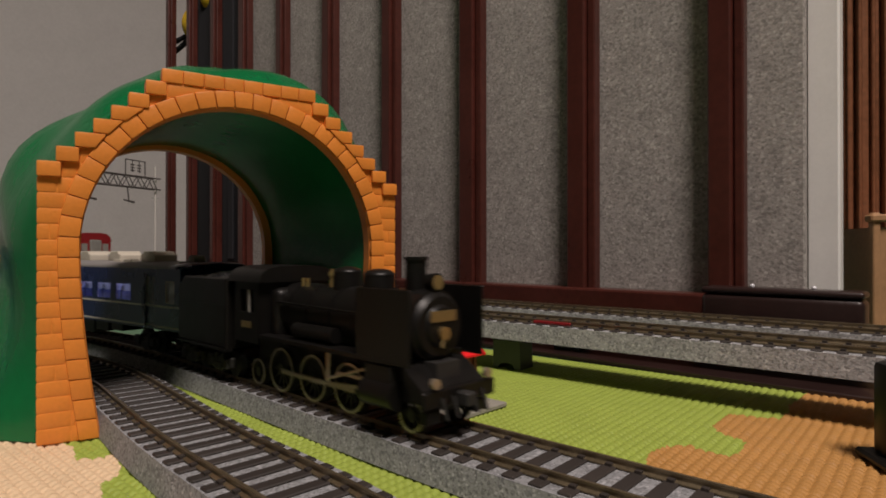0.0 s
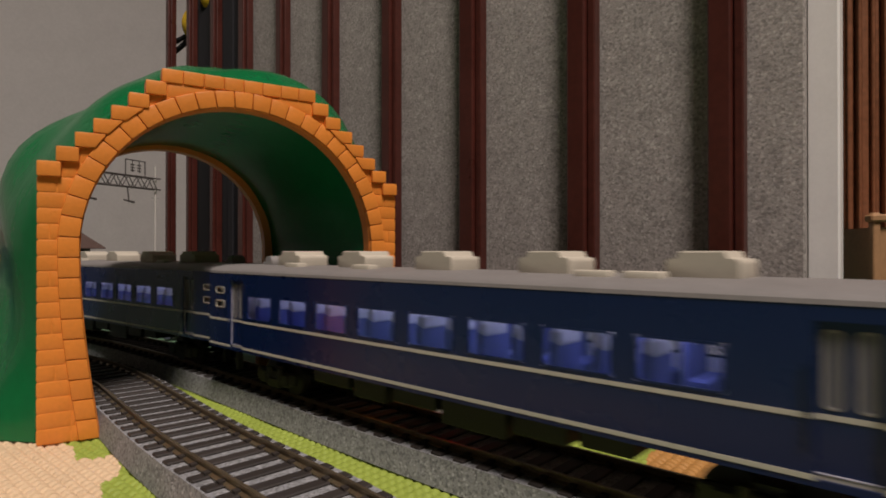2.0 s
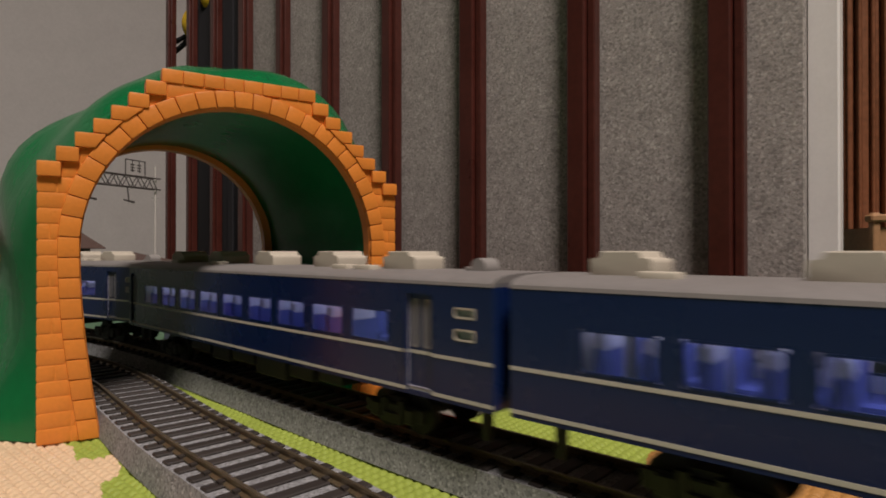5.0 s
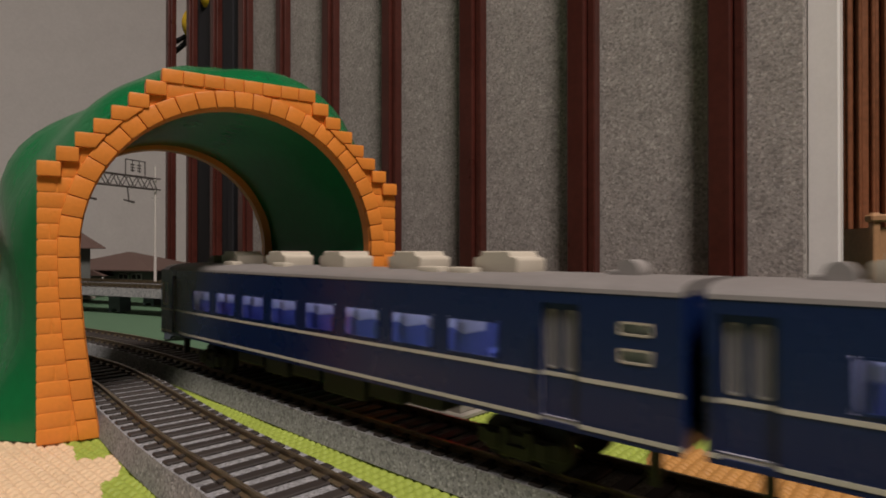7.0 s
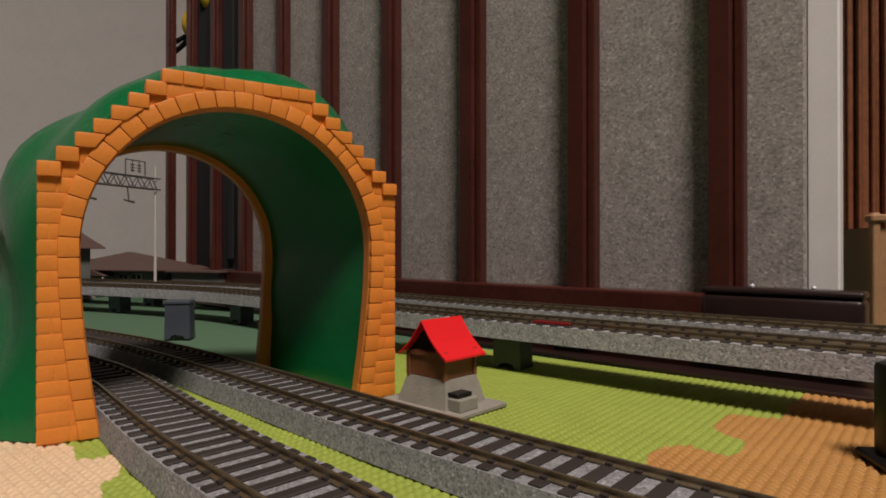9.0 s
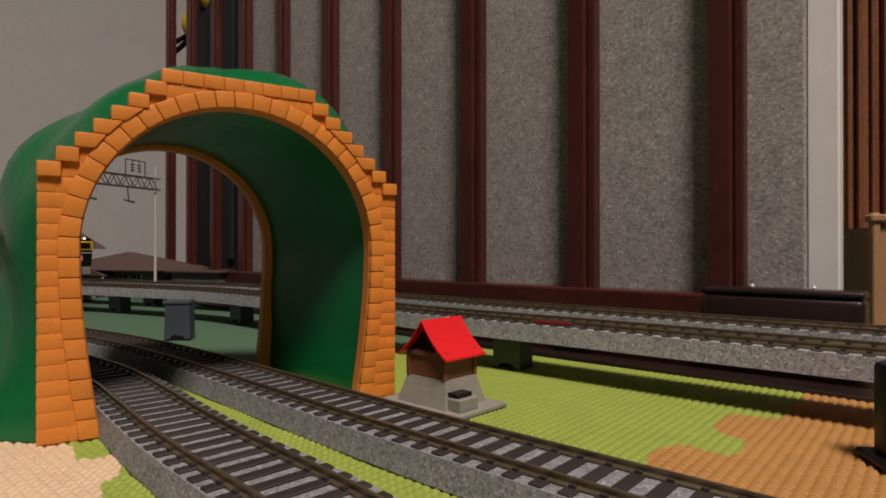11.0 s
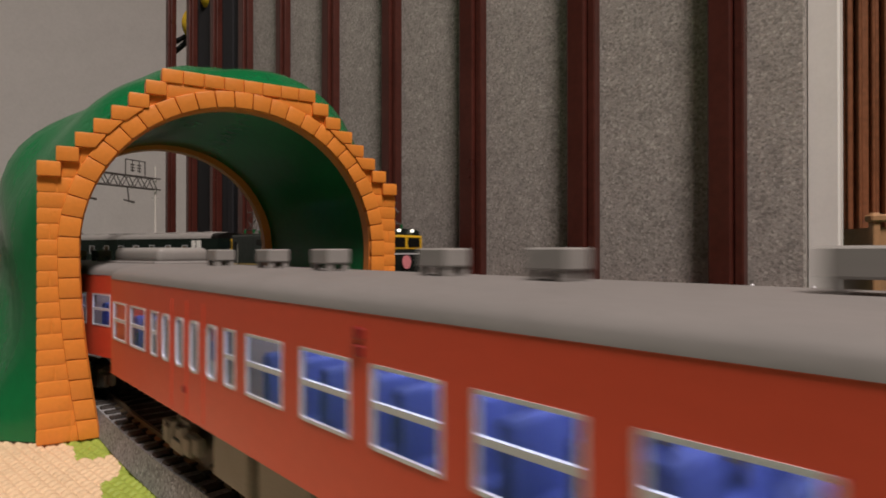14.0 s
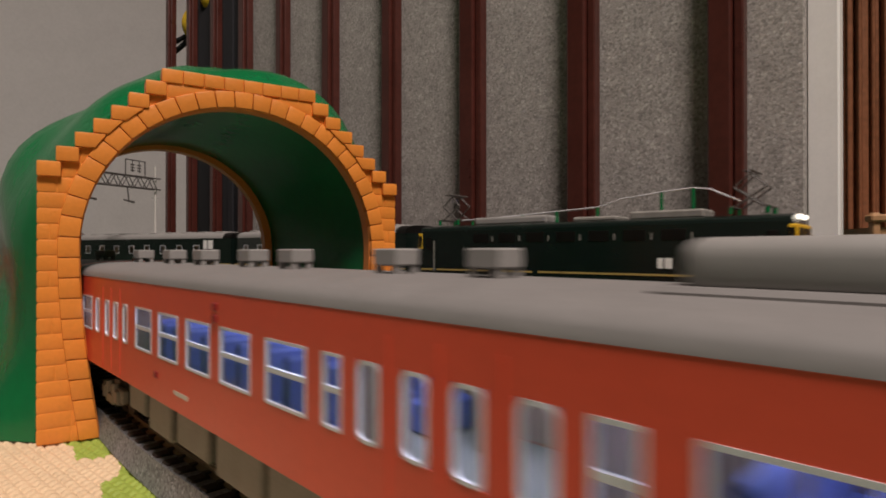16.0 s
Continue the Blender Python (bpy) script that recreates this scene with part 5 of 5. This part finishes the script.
        cyl(bm, (33 * U, sgn * 12.6 * U, 10.5 * U), (47 * U, sgn * 12.6 * U, 10.5 * U), 4.6 * U, n=18)
        box(bm, 33.5 * U, 46.5 * U, (sgn * 11.5 - 4) * U, (sgn * 11.5 + 4) * U, 11 * U, 19.5 * U, bevel=0.8 * U)
        part("cylinder", bm, M_BLACK, ob, smooth=40)
        for x in (20, -0.5, -21):
            w = spoked("driving_wheel", ob, x, sgn * 9.4, 8.0, 12, crank=3.4)
        spoked("leading_wheel", ob, 49, sgn * 9.4, 5.0, 9)
        spoked("trailing_wheel", ob, -38, sgn * 9.4, 5.0, 9)
        rod = part("side_rod", boxes((-21 * U - 1.2 * U, 20 * U + 1.2 * U, -0.35 * U, 0.35 * U, -0.75 * U, 0.75 * U), bevel=0.2 * U), M_STEEL, ob, "bright steel rod")
        RODS.append((rod, 0.0, sgn * 11.6, 8.0, 3.4))
        mr = part("connecting_rod", boxes((0, 34 * U, -0.3 * U, 0.3 * U, -0.6 * U, 0.6 * U), bevel=0.2 * U), M_STEEL, ob, "bright steel rod")
        RODS.append((mr, -0.5, sgn * 12.6, 8.0, -3.4))
        part("slide_bar", boxes((18 * U, 33 * U, (sgn * 13.4 - 0.4) * U, (sgn * 13.4 + 0.4) * U, 12.6 * U, 13.5 * U)), M_STEEL, ob)
        bm = bmesh.new()
        box(bm, 12 * U, 14 * U, (sgn * 13.6 - 0.3) * U, (sgn * 13.6 + 0.3) * U, 9.5 * U, 19 * U, bevel=0.2 * U)
        cyl(bm, (13 * U, sgn * 13.8 * U, 10.5 * U), (33 * U, sgn * 13.8 * U, 16.5 * U), 0.5 * U, n=6)
        part("valve_gear", bm, M_STEEL, ob)
        # cab
        holes = [(-43 * U, -38.5 * U, 28.5 * U, 37 * U), (-37 * U, -32.5 * U, 28.5 * U, 37 * U)]
        part("cab_side", side_wall(-47 * U, -29 * U, 17 * U, 40 * U, sgn * 15.5 * U, 0.9 * U, holes), M_BLACK, ob)
        part("cab_window_frame", boxes((-37 * U, -36.2 * U, (sgn * 15.2 - 0.3) * U, (sgn * 15.2 + 0.3) * U, 28.5 * U, 37 * U)), M_UGREY, ob)
        part("cab_plate", boxes((-41.5 * U, -34.5 * U, (sgn * 15.7 - 0.15) * U, (sgn * 15.7 + 0.15) * U, 22.6 * U, 25.0 * U)), M_BRASS, ob)
        part("cab_handrail", boxes((-47.6 * U, -47.1 * U, (sgn * 15.3 - 0.3) * U, (sgn * 15.3 + 0.3) * U, 15 * U, 36 * U)), M_BLACK, ob)
        part("buffer_step", boxes((55 * U, 58 * U, (sgn * 10 - 3) * U, (sgn * 10 + 3) * U, 4 * U, 8 * U), bevel=0.4 * U), M_BLACK, ob)
    part("cab_front_wall", boxes((-29.6 * U, -28.6 * U, -15.3 * U, 15.3 * U, 20 * U, 41 * U)), M_BLACK, ob)
    part("firebox", boxes((-29 * U, -22 * U, -11.5 * U, 11.5 * U, 18 * U, 38 * U), bevel=3 * U, seg=3), M_BLACK, ob, smooth=40)
    part("cab_roof", arched_roof(-51 * U, -26 * U, 16.6 * U, 40.0 * U, 46.2 * U), M_BLACK, ob, smooth=30)
    part("main_frame", boxes((-47 * U, 54 * U, -5 * U, 5 * U, 6 * U, 19.5 * U)), M_UNDER, ob)
    bm = bmesh.new()
    prism(bm, [(48 * U, 19 * U), (58 * U, 12 * U), (58 * U, 9.5 * U), (48 * U, 9.5 * U)], -13 * U, 13 * U)
    part("front_deck", bm, M_BLACK, ob)
    part("buffer_beam", boxes((57 * U, 59 * U, -15 * U, 15 * U, 8.5 * U, 13.5 * U), bevel=0.4 * U), M_BLACK, ob)
    bm = bmesh.new()
    box(bm, 58.5 * U, 63 * U, -1.8 * U, 1.8 * U, 8 * U, 12 * U, bevel=0.5 * U)
    for yy in (-8, -3.5, 5, 9):
        cyl(bm, (59 * U, yy * U, 11 * U), (60.5 * U, (yy + 0.6) * U, 5 * U), 0.55 * U, n=6)
    part("front_coupler", bm, M_UNDER, ob)
    for sgn in (-1, 1):
        bm = bmesh.new()
        cyl(bm, (58.5 * U, sgn * 11 * U, 15.5 * U), (60 * U, sgn * 11 * U, 15.5 * U), 1.5 * U, n=12)
        part("marker_lamp", bm, M_STEEL, ob, smooth=True)
    return ob


def tender():
    ob = empty("coal_tender")
    tagged(ob, "black coal tender behind the steam locomotive", "locomotive tender")
    bm = bmesh.new()
    side = [(-20.5 * U, 12 * U), (24 * U, 12 * U), (24 * U, 38.8 * U), (-14 * U, 38.8 * U), (-17.5 * U, 35.2 * U), (-20.5 * U, 35.0 * U)]
    prism(bm, side, -16 * U, 16 * U)
    bmesh.ops.bevel(bm, geom=[e for e in bm.edges if abs(e.verts[0].co.y - e.verts[1].co.y) < 1e-6], offset=0.6 * U, segments=2, profile=0.5, affect="EDGES")
    part("body", bm, M_BLACK, ob)
    bm = bmesh.new()
    n = 24
    grid = [[bm.verts.new(((-12 + 34 * i / n) * U, (-14 + 28 * j / n) * U, (38.4 + 2.6 * math.sin(math.pi * i / n) * math.sin(math.pi * j / n) + 1.3 * noise.noise((i * 0.9, j * 0.9, 0))) * U)) for j in range(n + 1)] for i in range(n + 1)]
    for i in range(n):
        for j in range(n):
            bm.faces.new((grid[i][j], grid[i + 1][j], grid[i + 1][j + 1], grid[i][j + 1]))
    part("coal_load", bm, M_COAL, ob, "glinting heap of coal")
    for sgn in (-1, 1):
        part("side_seam", boxes((-20.5 * U, 24 * U, (sgn * 16.1 - 0.15) * U, (sgn * 16.1 + 0.15) * U, 28.0 * U, 28.6 * U)), M_BLACK, ob)
        part("footboard", boxes((-20.5 * U, 24 * U, (sgn * 15 - 1.6) * U, (sgn * 15 + 1.6) * U, 11.0 * U, 12 * U)), M_BLACK, ob)
    part("end_step", boxes((-22.5 * U, -20.5 * U, -14 * U, 14 * U, 9 * U, 12 * U)), M_BLACK, ob)
    bm = bmesh.new()
    cyl(bm, (-20.5 * U, 0, 32 * U), (-22.5 * U, 0, 32 * U), 2 * U, n=12)
    part("rear_lamp", bm, M_UGREY, ob)
    bogie(ob, 13, M_UNDER, 5.0, 12)
    bogie(ob, -13, M_UNDER, 5.0, 12)
    return ob


# ---- dark green electric locomotive and its coaches on the raised track ----
def pantograph(parent, x, z, up):
    bm = bmesh.new()
    h = 15 if up else 5
    for yy in (-7, 7):
        cyl(bm, ((x - 6) * U, yy * U, z * U), ((x + 7) * U, yy * U * 0.8, (z + h * 0.55) * U), 0.5 * U, n=5)
        cyl(bm, ((x + 6) * U, yy * U, z * U), ((x - 7) * U, yy * U * 0.8, (z + h * 0.55) * U), 0.5 * U, n=5)
        cyl(bm, ((x + 7) * U, yy * U * 0.8, (z + h * 0.55) * U), ((x - 1) * U, yy * 0.6 * U, (z + h) * U), 0.45 * U, n=5)
        cyl(bm, ((x - 7) * U, yy * U * 0.8, (z + h * 0.55) * U), ((x + 1) * U, yy * 0.6 * U, (z + h) * U), 0.45 * U, n=5)
    for dx in (-1.4, 1.4):
        cyl(bm, ((x + dx) * U, -10 * U, (z + h) * U), ((x + dx) * U, 10 * U, (z + h) * U), 0.55 * U, n=5)
    for dx in (-8, 8):
        cyl(bm, ((x + dx) * U, -9 * U, z * U), ((x + dx) * U, 9 * U, z * U), 0.6 * U, n=6)
    part("pantograph", bm, M_TRUSS, parent)
    for dx in (-8, 8):
        for yy in (-8, 8):
            bm = bmesh.new()
            cyl(bm, ((x + dx) * U, yy * U, (z - 3) * U), ((x + dx) * U, yy * U, z * U), 1.0 * U, n=8)
            part("insulator", bm, M_GREEN, parent)


def side_mark(parent, x, z, y, s):
    """A plain white mark: a block and a short bar, no lettering."""
    bm = boxes((x * U, (x + 3.2 * s) * U, (y - 0.12) * U, (y + 0.12) * U, z * U, (z + 5.2 * s) * U),
               ((x + 4.2 * s) * U, (x + 8.4 * s) * U, (y - 0.12) * U, (y + 0.12) * U, z * U, (z + 5.2 * s) * U))
    part("white_mark", bm, M_WHITE, parent)


def electric_loco():
    ob = empty("electric_locomotive")
    tagged(ob, "dark green electric locomotive with yellow cab band", "electric locomotive")
    H = 113.0
    bm = bmesh.new()
    pts = [(-H + 1.5, 12.5), (H - 1.5, 12.5), (H + 0.5, 28), (H - 1.5, 41.5), (-H + 1.5, 41.5), (-H - 0.5, 28)]
    prism(bm, [(x * U, z * U) for x, z in pts], -17.2 * U, 17.2 * U)
    bmesh.ops.bevel(bm, geom=bm.edges[:], offset=0.8 * U, segments=2, profile=0.5, affect="EDGES")
    part("body", bm, M_DGREEN, ob)
    part("roof", arched_roof(-(H - 1.5) * U, (H - 1.5) * U, 17.0 * U, 41.0 * U, 44.0 * U), M_DGREEN, ob, smooth=30)
    for sgn in (-1, 1):
        for a, b in ((-H + 16, -22), (-18, H - 16), (H - 12, H - 2), (-H + 2, -H + 12)):
            part("gold_line", boxes((a * U, b * U, (sgn * 17.3 - 0.1) * U, (sgn * 17.3 + 0.1) * U, 17.6 * U, 18.5 * U)), M_GOLD, ob)
        for i in range(7):
            x = -60 + 20 * i
            part("louvre", boxes(((x - 6) * U, (x + 6) * U, (sgn * 17.25 - 0.15) * U, (sgn * 17.25 + 0.15) * U, 33.5 * U, 38.5 * U), bevel=0.1 * U), M_BLACK, ob)
            part("louvre_stay", boxes(((x + 8.6) * U, (x + 9.3) * U, (sgn * 17.3 - 0.15) * U, (sgn * 17.3 + 0.15) * U, 34 * U, 37 * U)), M_UGREY, ob)
        for d in (-1, 1):
            x = d * (H - 9)
            part("cab_side_window", boxes(((x - 2.5) * U, (x + 2.5) * U, (sgn * 17.3 - 0.15) * U, (sgn * 17.3 + 0.15) * U, 30 * U, 37 * U), bevel=0.1 * U), M_BLACK, ob)
            part("handrail", boxes(((d * (H - 14) - 0.3) * U, (d * (H - 14) + 0.3) * U, (sgn * 17.7 - 0.3) * U, (sgn * 17.7 + 0.3) * U, 17 * U, 35 * U)), M_UGREY, ob)
        side_mark(ob, 52 if sgn < 0 else -60, 21.0, sgn * 17.4, 0.9)
    for d in (-1, 1):
        fx = d * (H - 0.2)
        face = part("cab_band", boxes((min(fx - d * 3 * U / U, fx + d * 0.9) * U, max(fx - d * 3, fx + d * 0.9) * U, -17.5 * U, 17.5 * U, 30.0 * U, 39.5 * U), bevel=0.5 * U), M_YFACE, ob, "yellow band round the cab windows")
        for yy in (-8, 8):
            part("windscreen", boxes(((fx + d * 1.0 - 0.15) * U, (fx + d * 1.0 + 0.15) * U, (yy - 6.6) * U, (yy + 6.6) * U, 31.5 * U, 38 * U)), M_BLACK, face)
        for sgn in (-1, 1):
            part("corner_pane", boxes((min(fx - d * 2.6, fx) * U, max(fx - d * 2.6, fx) * U, (sgn * 17.6 - 0.1) * U, (sgn * 17.6 + 0.1) * U, 31.5 * U, 38 * U)), M_BLACK, face)
        for yy in (-7, 7):
            bm = bmesh.new()
            cyl(bm, ((fx - d * 1) * U, yy * U, 42.6 * U), ((fx + d * 1.0) * U, yy * U, 42.6 * U), 0.95 * U, n=12)
            part("headlamp", bm, M_LAMPW if d > 0 else M_UGREY, ob, "lit round headlamp" if d > 0 else "unlit round headlamp")
        bm = bmesh.new()
        cyl(bm, ((fx + d * 0.8) * U, 0, 21.5 * U), ((fx + d * 1.4) * U, 0, 21.5 * U), 4.6 * U, n=20)
        part("head_mark", bm, M_PINK if d > 0 else M_DGREEN, ob, "round pink head mark")
        part("front_step", boxes((min(fx - d * 2, fx + d * 1) * U, max(fx - d * 2, fx + d * 1) * U, -15 * U, 15 * U, 3.5 * U, 12 * U), bevel=0.8 * U), M_UGREY, ob)
        part("gold_line", boxes(((fx + d * 0.6 - 0.3) * U, (fx + d * 0.6 + 0.3) * U, -16 * U, 16 * U, 26.6 * U, 27.5 * U)), M_SILVER, ob)
        part("coupler", boxes((min(fx, fx + d * 4) * U, max(fx, fx + d * 4) * U, -1.5 * U, 1.5 * U, 8 * U, 11 * U)), M_UNDER, ob)
    part("roof_hatch", boxes((-72 * U, -18 * U, -8 * U, 8 * U, 43.5 * U, 48.0 * U), bevel=1.2 * U, seg=2), M_GREY, ob)
    part("roof_hatch", boxes((0 * U, 26 * U, -9 * U, 9 * U, 43.5 * U, 46.0 * U), bevel=0.8 * U), M_UGREY, ob)
    part("roof_hatch", boxes((34 * U, 72 * U, -9 * U, 9 * U, 43.5 * U, 47.5 * U), bevel=0.8 * U), M_UGREY, ob)
    bm = bmesh.new()
    line = [(-84, 47), (-60, 47.5), (-12, 49.5), (14, 50.5), (28, 54), (50, 56), (66, 57), (74, 56), (88, 50)]
    for (xa, za), (xb, zb) in zip(line, line[1:]):
        cyl(bm, (xa * U, -6 * U, za * U), (xb * U, -6 * U, zb * U), 0.4 * U, n=5)
    part("roof_conductor", bm, M_SILVER, ob)
    for x, z in ((-60, 47.5), (-36, 48.5), (-12, 49.5), (14, 50.5), (50, 56), (66, 57)):
        bm = bmesh.new()
        cyl(bm, (x * U, -6 * U, 43.5 * U), (x * U, -6 * U, z * U), 1.0 * U, 0.8 * U, n=8)
        part("insulator", bm, M_GREEN, ob)
    pantograph(ob, -94, 47.5, True)
    pantograph(ob, 92, 47.5, True)
    for x in (-78, 0, 78):
        bogie(ob, x, M_UNDER, 6.0, 20)
    part("underframe", boxes((-100 * U, 100 * U, -14 * U, 14 * U, 7 * U, 12.6 * U)), M_UNDER, ob)
    return ob


def green_coach(mark, label):
    ob = empty("green_coach")
    tagged(ob, label, "train coach", "dark green coaches")
    H = 118.0
    wins = [-96 + 24 * i for i in range(8)]
    for sgn in (-1, 1):
        holes = [((c - 4) * U, (c + 4) * U, 27 * U, 35 * U) for c in wins]
        part("side_wall", side_wall(-H * U, H * U, 13 * U, 41 * U, sgn * 17.5 * U, 1.0 * U, holes), M_DGREEN, ob)
        for c in wins:
            window_set(ob, c, 31, 8, 8, sgn * 17.5, 0.6, M_SILVER, M_GLASSG, None, 0.5)
        part("gold_line", boxes((-H * U, H * U, (sgn * 17.6 - 0.08) * U, (sgn * 17.6 + 0.08) * U, 17.6 * U, 18.4 * U)), M_GOLD, ob)
        if mark:
            side_mark(ob, 82 if sgn < 0 else -94, 31.5, sgn * 17.7, 1.5)
    part("roof", arched_roof(-(H - 6) * U, (H - 10) * U, 17.6 * U, 41.0 * U, 46.6 * U), M_GREY, ob, "pale grey ribbed roof", smooth=30)
    for i in range(9):
        part("roof_rib", boxes(((-96 + 24 * i - 6) * U, (-96 + 24 * i + 6) * U, -11 * U, 11 * U, 45.6 * U, 47.4 * U), bevel=0.8 * U), M_GREY, ob)
    for d in (-1, 1):
        a, b = (H - 10, H) if d > 0 else (-H, -H + 6)
        part("roof_end", arched_roof(a * U, b * U, 17.6 * U, 41.0 * U, 46.4 * U), M_BLACK, ob, smooth=30)
        part("end_wall", boxes((min(d * H, d * (H - 1)) * U, max(d * H, d * (H - 1)) * U, -17.4 * U, 17.4 * U, 13 * U, 41 * U)), M_DGREEN, ob)
        part("coupler", boxes((min(d * H, d * (H + 3)) * U, max(d * H, d * (H + 3)) * U, -4 * U, 4 * U, 9 * U, 30 * U)), M_UNDER, ob)
    part("cabin_core", boxes((-(H - 2) * U, (H - 2) * U, -10 * U, 10 * U, 14 * U, 40.5 * U)), M_INNER, ob)
    part("cabin_light", boxes((-110 * U, 110 * U, -13 * U, -12 * U, 39.5 * U, 40 * U)), material("warm_cabin_light", (1.0, 0.55, 0.2), 0.4, emit=2.5, var=0.0), ob, "warm lit strip inside")
    part("floor_plate", boxes((-(H - 2) * U, (H - 2) * U, -16 * U, 16 * U, 12.6 * U, 14 * U)), M_UNDER, ob)
    bogie(ob, 78, M_UNDER)
    bogie(ob, -78, M_UNDER)
    return ob


def maroon_railcar():
    ob = empty("maroon_railcar")
    tagged(ob, "dark red railcar with grey arched gangway end", "train car")
    H = 112.0
    part("body", boxes((-H * U, H * U, -17.5 * U, 17.5 * U, 12 * U, 42 * U), bevel=0.8 * U), M_MAROON, ob)
    part("roof", arched_roof(-H * U, H * U, 17.6 * U, 41.8 * U, 51 * U), M_MAROON, ob, smooth=30)
    part("gangway", boxes(((-H - 2) * U, -H * U, -6 * U, 6 * U, 14 * U, 44 * U), bevel=1.5 * U, seg=3), M_UGREY, ob)
    for yy in (-11, 11):
        part("end_window", boxes(((-H - 0.5) * U, -H * U, (yy - 3) * U, (yy + 3) * U, 30 * U, 40 * U)), M_UGREY, ob)
    bogie(ob, 76, M_UNDER)
    bogie(ob, -76, M_UNDER)
    return ob


# ---- trains: thing, track, place along it by time, offset, rail height, way, half of the bogie spacing ----
TRAINS = []
S_B = [(0, -70), (1, 64), (1.5, 131), (2, 202), (2.5, 255), (3, 314), (3.5, 376), (4, 442.5), (4.2, 467), (6.3, 752), (6.5, 778), (7, 848), (7.5, 919), (8, 988), (8.5, 1053), (9.2, 1145), (16, 2050)]
S_A = [(0, 1400), (4.505, 1400), (16, -451.3)]
S_D = [(0, -1480), (2.6, -1480), (11.3, -80), (11.5, -49), (12, 33), (12.5, 110), (14, 352), (14.5, 425), (15, 494), (15.5, 555), (16, 610)]
S_C = [(0, -124), (1, -270), (4, -600), (16, -1500)]

coaches = [
    blue_coach(True, False, "dark blue end coach with cab, coupled to the tender", [-78.5 + 20.2 * i for i in range(8)], 88, -94, True, [-79, -43.5, -8, 27.5, 63]),
    blue_coach(False, False, "dark blue passenger coach with nine windows and cream lines", [-90 + 20.0 * i for i in range(9)], 91, None, False, [-95, -54.5, -14, 26.5, 67]),
    blue_coach(False, False, "dark blue passenger coach with a door at each end", [-86 + 19.7 * i for i in range(9)], 91, -108, False, [-86, -46, -6, 34, 70]),
    blue_coach(False, True, "dark blue end coach closing the train", [-74.5 + 20.2 * i for i in range(8)], 90, -98, False, [-75, -39, -4, 31, 64])]
for i, ob in enumerate(coaches):
    TRAINS.append((ob, TRACK_B, S_B, L_B * (0.5 - i), RAIL, 1, 76 * U))
LOCO = steam_loco()
LOCO.scale = (0.95, 0.95, 0.95)
LOCO_AT = L_B + 99 * U
TRAINS.append((tender(), TRACK_B, S_B, L_B + 25 * U, RAIL, 1, 13 * U))
TRAINS.append((LOCO, TRACK_B, S_B, LOCO_AT, RAIL, 1, 20 * U))

lead = red_railcar(True, True, "vermilion railcar with cab and large roof unit")
back = red_railcar(True, False, "vermilion railcar with cab and row of roof ventilators")
for i, (ob, way) in enumerate(((lead, -1), (back, 1), (copy_thing(lead, Matrix()), -1), (copy_thing(back, Matrix()), 1))):
    TRAINS.append((ob, TRACK_A, S_A, L_A * (0.5 + i), RAIL, way, 86 * U))

ELECTRIC = electric_loco()
ELECTRIC.scale = (0.985, 1.0, 1.12)
TRAINS.append((ELECTRIC, TRACK_D, S_D, -112.5 * U, DECK, 1, 78 * U))
gc = green_coach(True, "dark green coach with grey roof and white mark")
gc.scale = (1.0, 1.0, 1.1)
for i, ob in enumerate((gc, copy_thing(gc, Matrix()), copy_thing(gc, Matrix()))):
    TRAINS.append((ob, TRACK_D, S_D, -(359 + 241 * i) * U, DECK, 1, 78 * U))
TRAINS.append((maroon_railcar(), TRACK_C, S_C, 0.0, DECK, -1, 76 * U))


def along(knots, t):
    return float(np.interp(t, [a for a, b in knots], [b * U for a, b in knots]))


def motions():
    for ob, tr, knots, off, z, way, half in TRAINS:
        rows = []
        for k in range(65):
            t = k * 0.25
            s = along(knots, t) + off
            p, q = tr.at(s - half), tr.at(s + half)
            a = math.degrees(math.atan2(q[1] - p[1], q[0] - p[0])) + (0 if way > 0 else 180)
            rows.append((t, pose((p[0] + q[0]) / 2, (p[1] + q[1]) / 2, z, 0, 0, a)))
        walk(ob, rows)
    # the steam locomotive's wheels and rods turn with its way along the track
    for w, x, y, r in SPINS:
        rows = []
        for k in range(161):
            t = k * 0.1
            turn = math.degrees((along(S_B, t) - along(S_B, 0)) / (r * U)) * 0.98
            rows.append((t, pose(x * U, y * U, r * U, 0, turn, 0)))
        walk(w, rows)
    for rod, x, y, r, crank in RODS:
        rows = []
        for k in range(161):
            t = k * 0.1
            turn = (along(S_B, t) - along(S_B, 0)) / (r * U) * 0.98
            px, pz = abs(crank) * math.cos(turn), -abs(crank) * math.sin(turn)
            dip = math.degrees(math.asin((pz + r - 10.5) / 34.0)) if crank < 0 else 0.0
            rows.append((t, pose((x + px) * U, y * U, (r + pz) * U, 0, dip, 0)))
        walk(rod, rows)


motions()
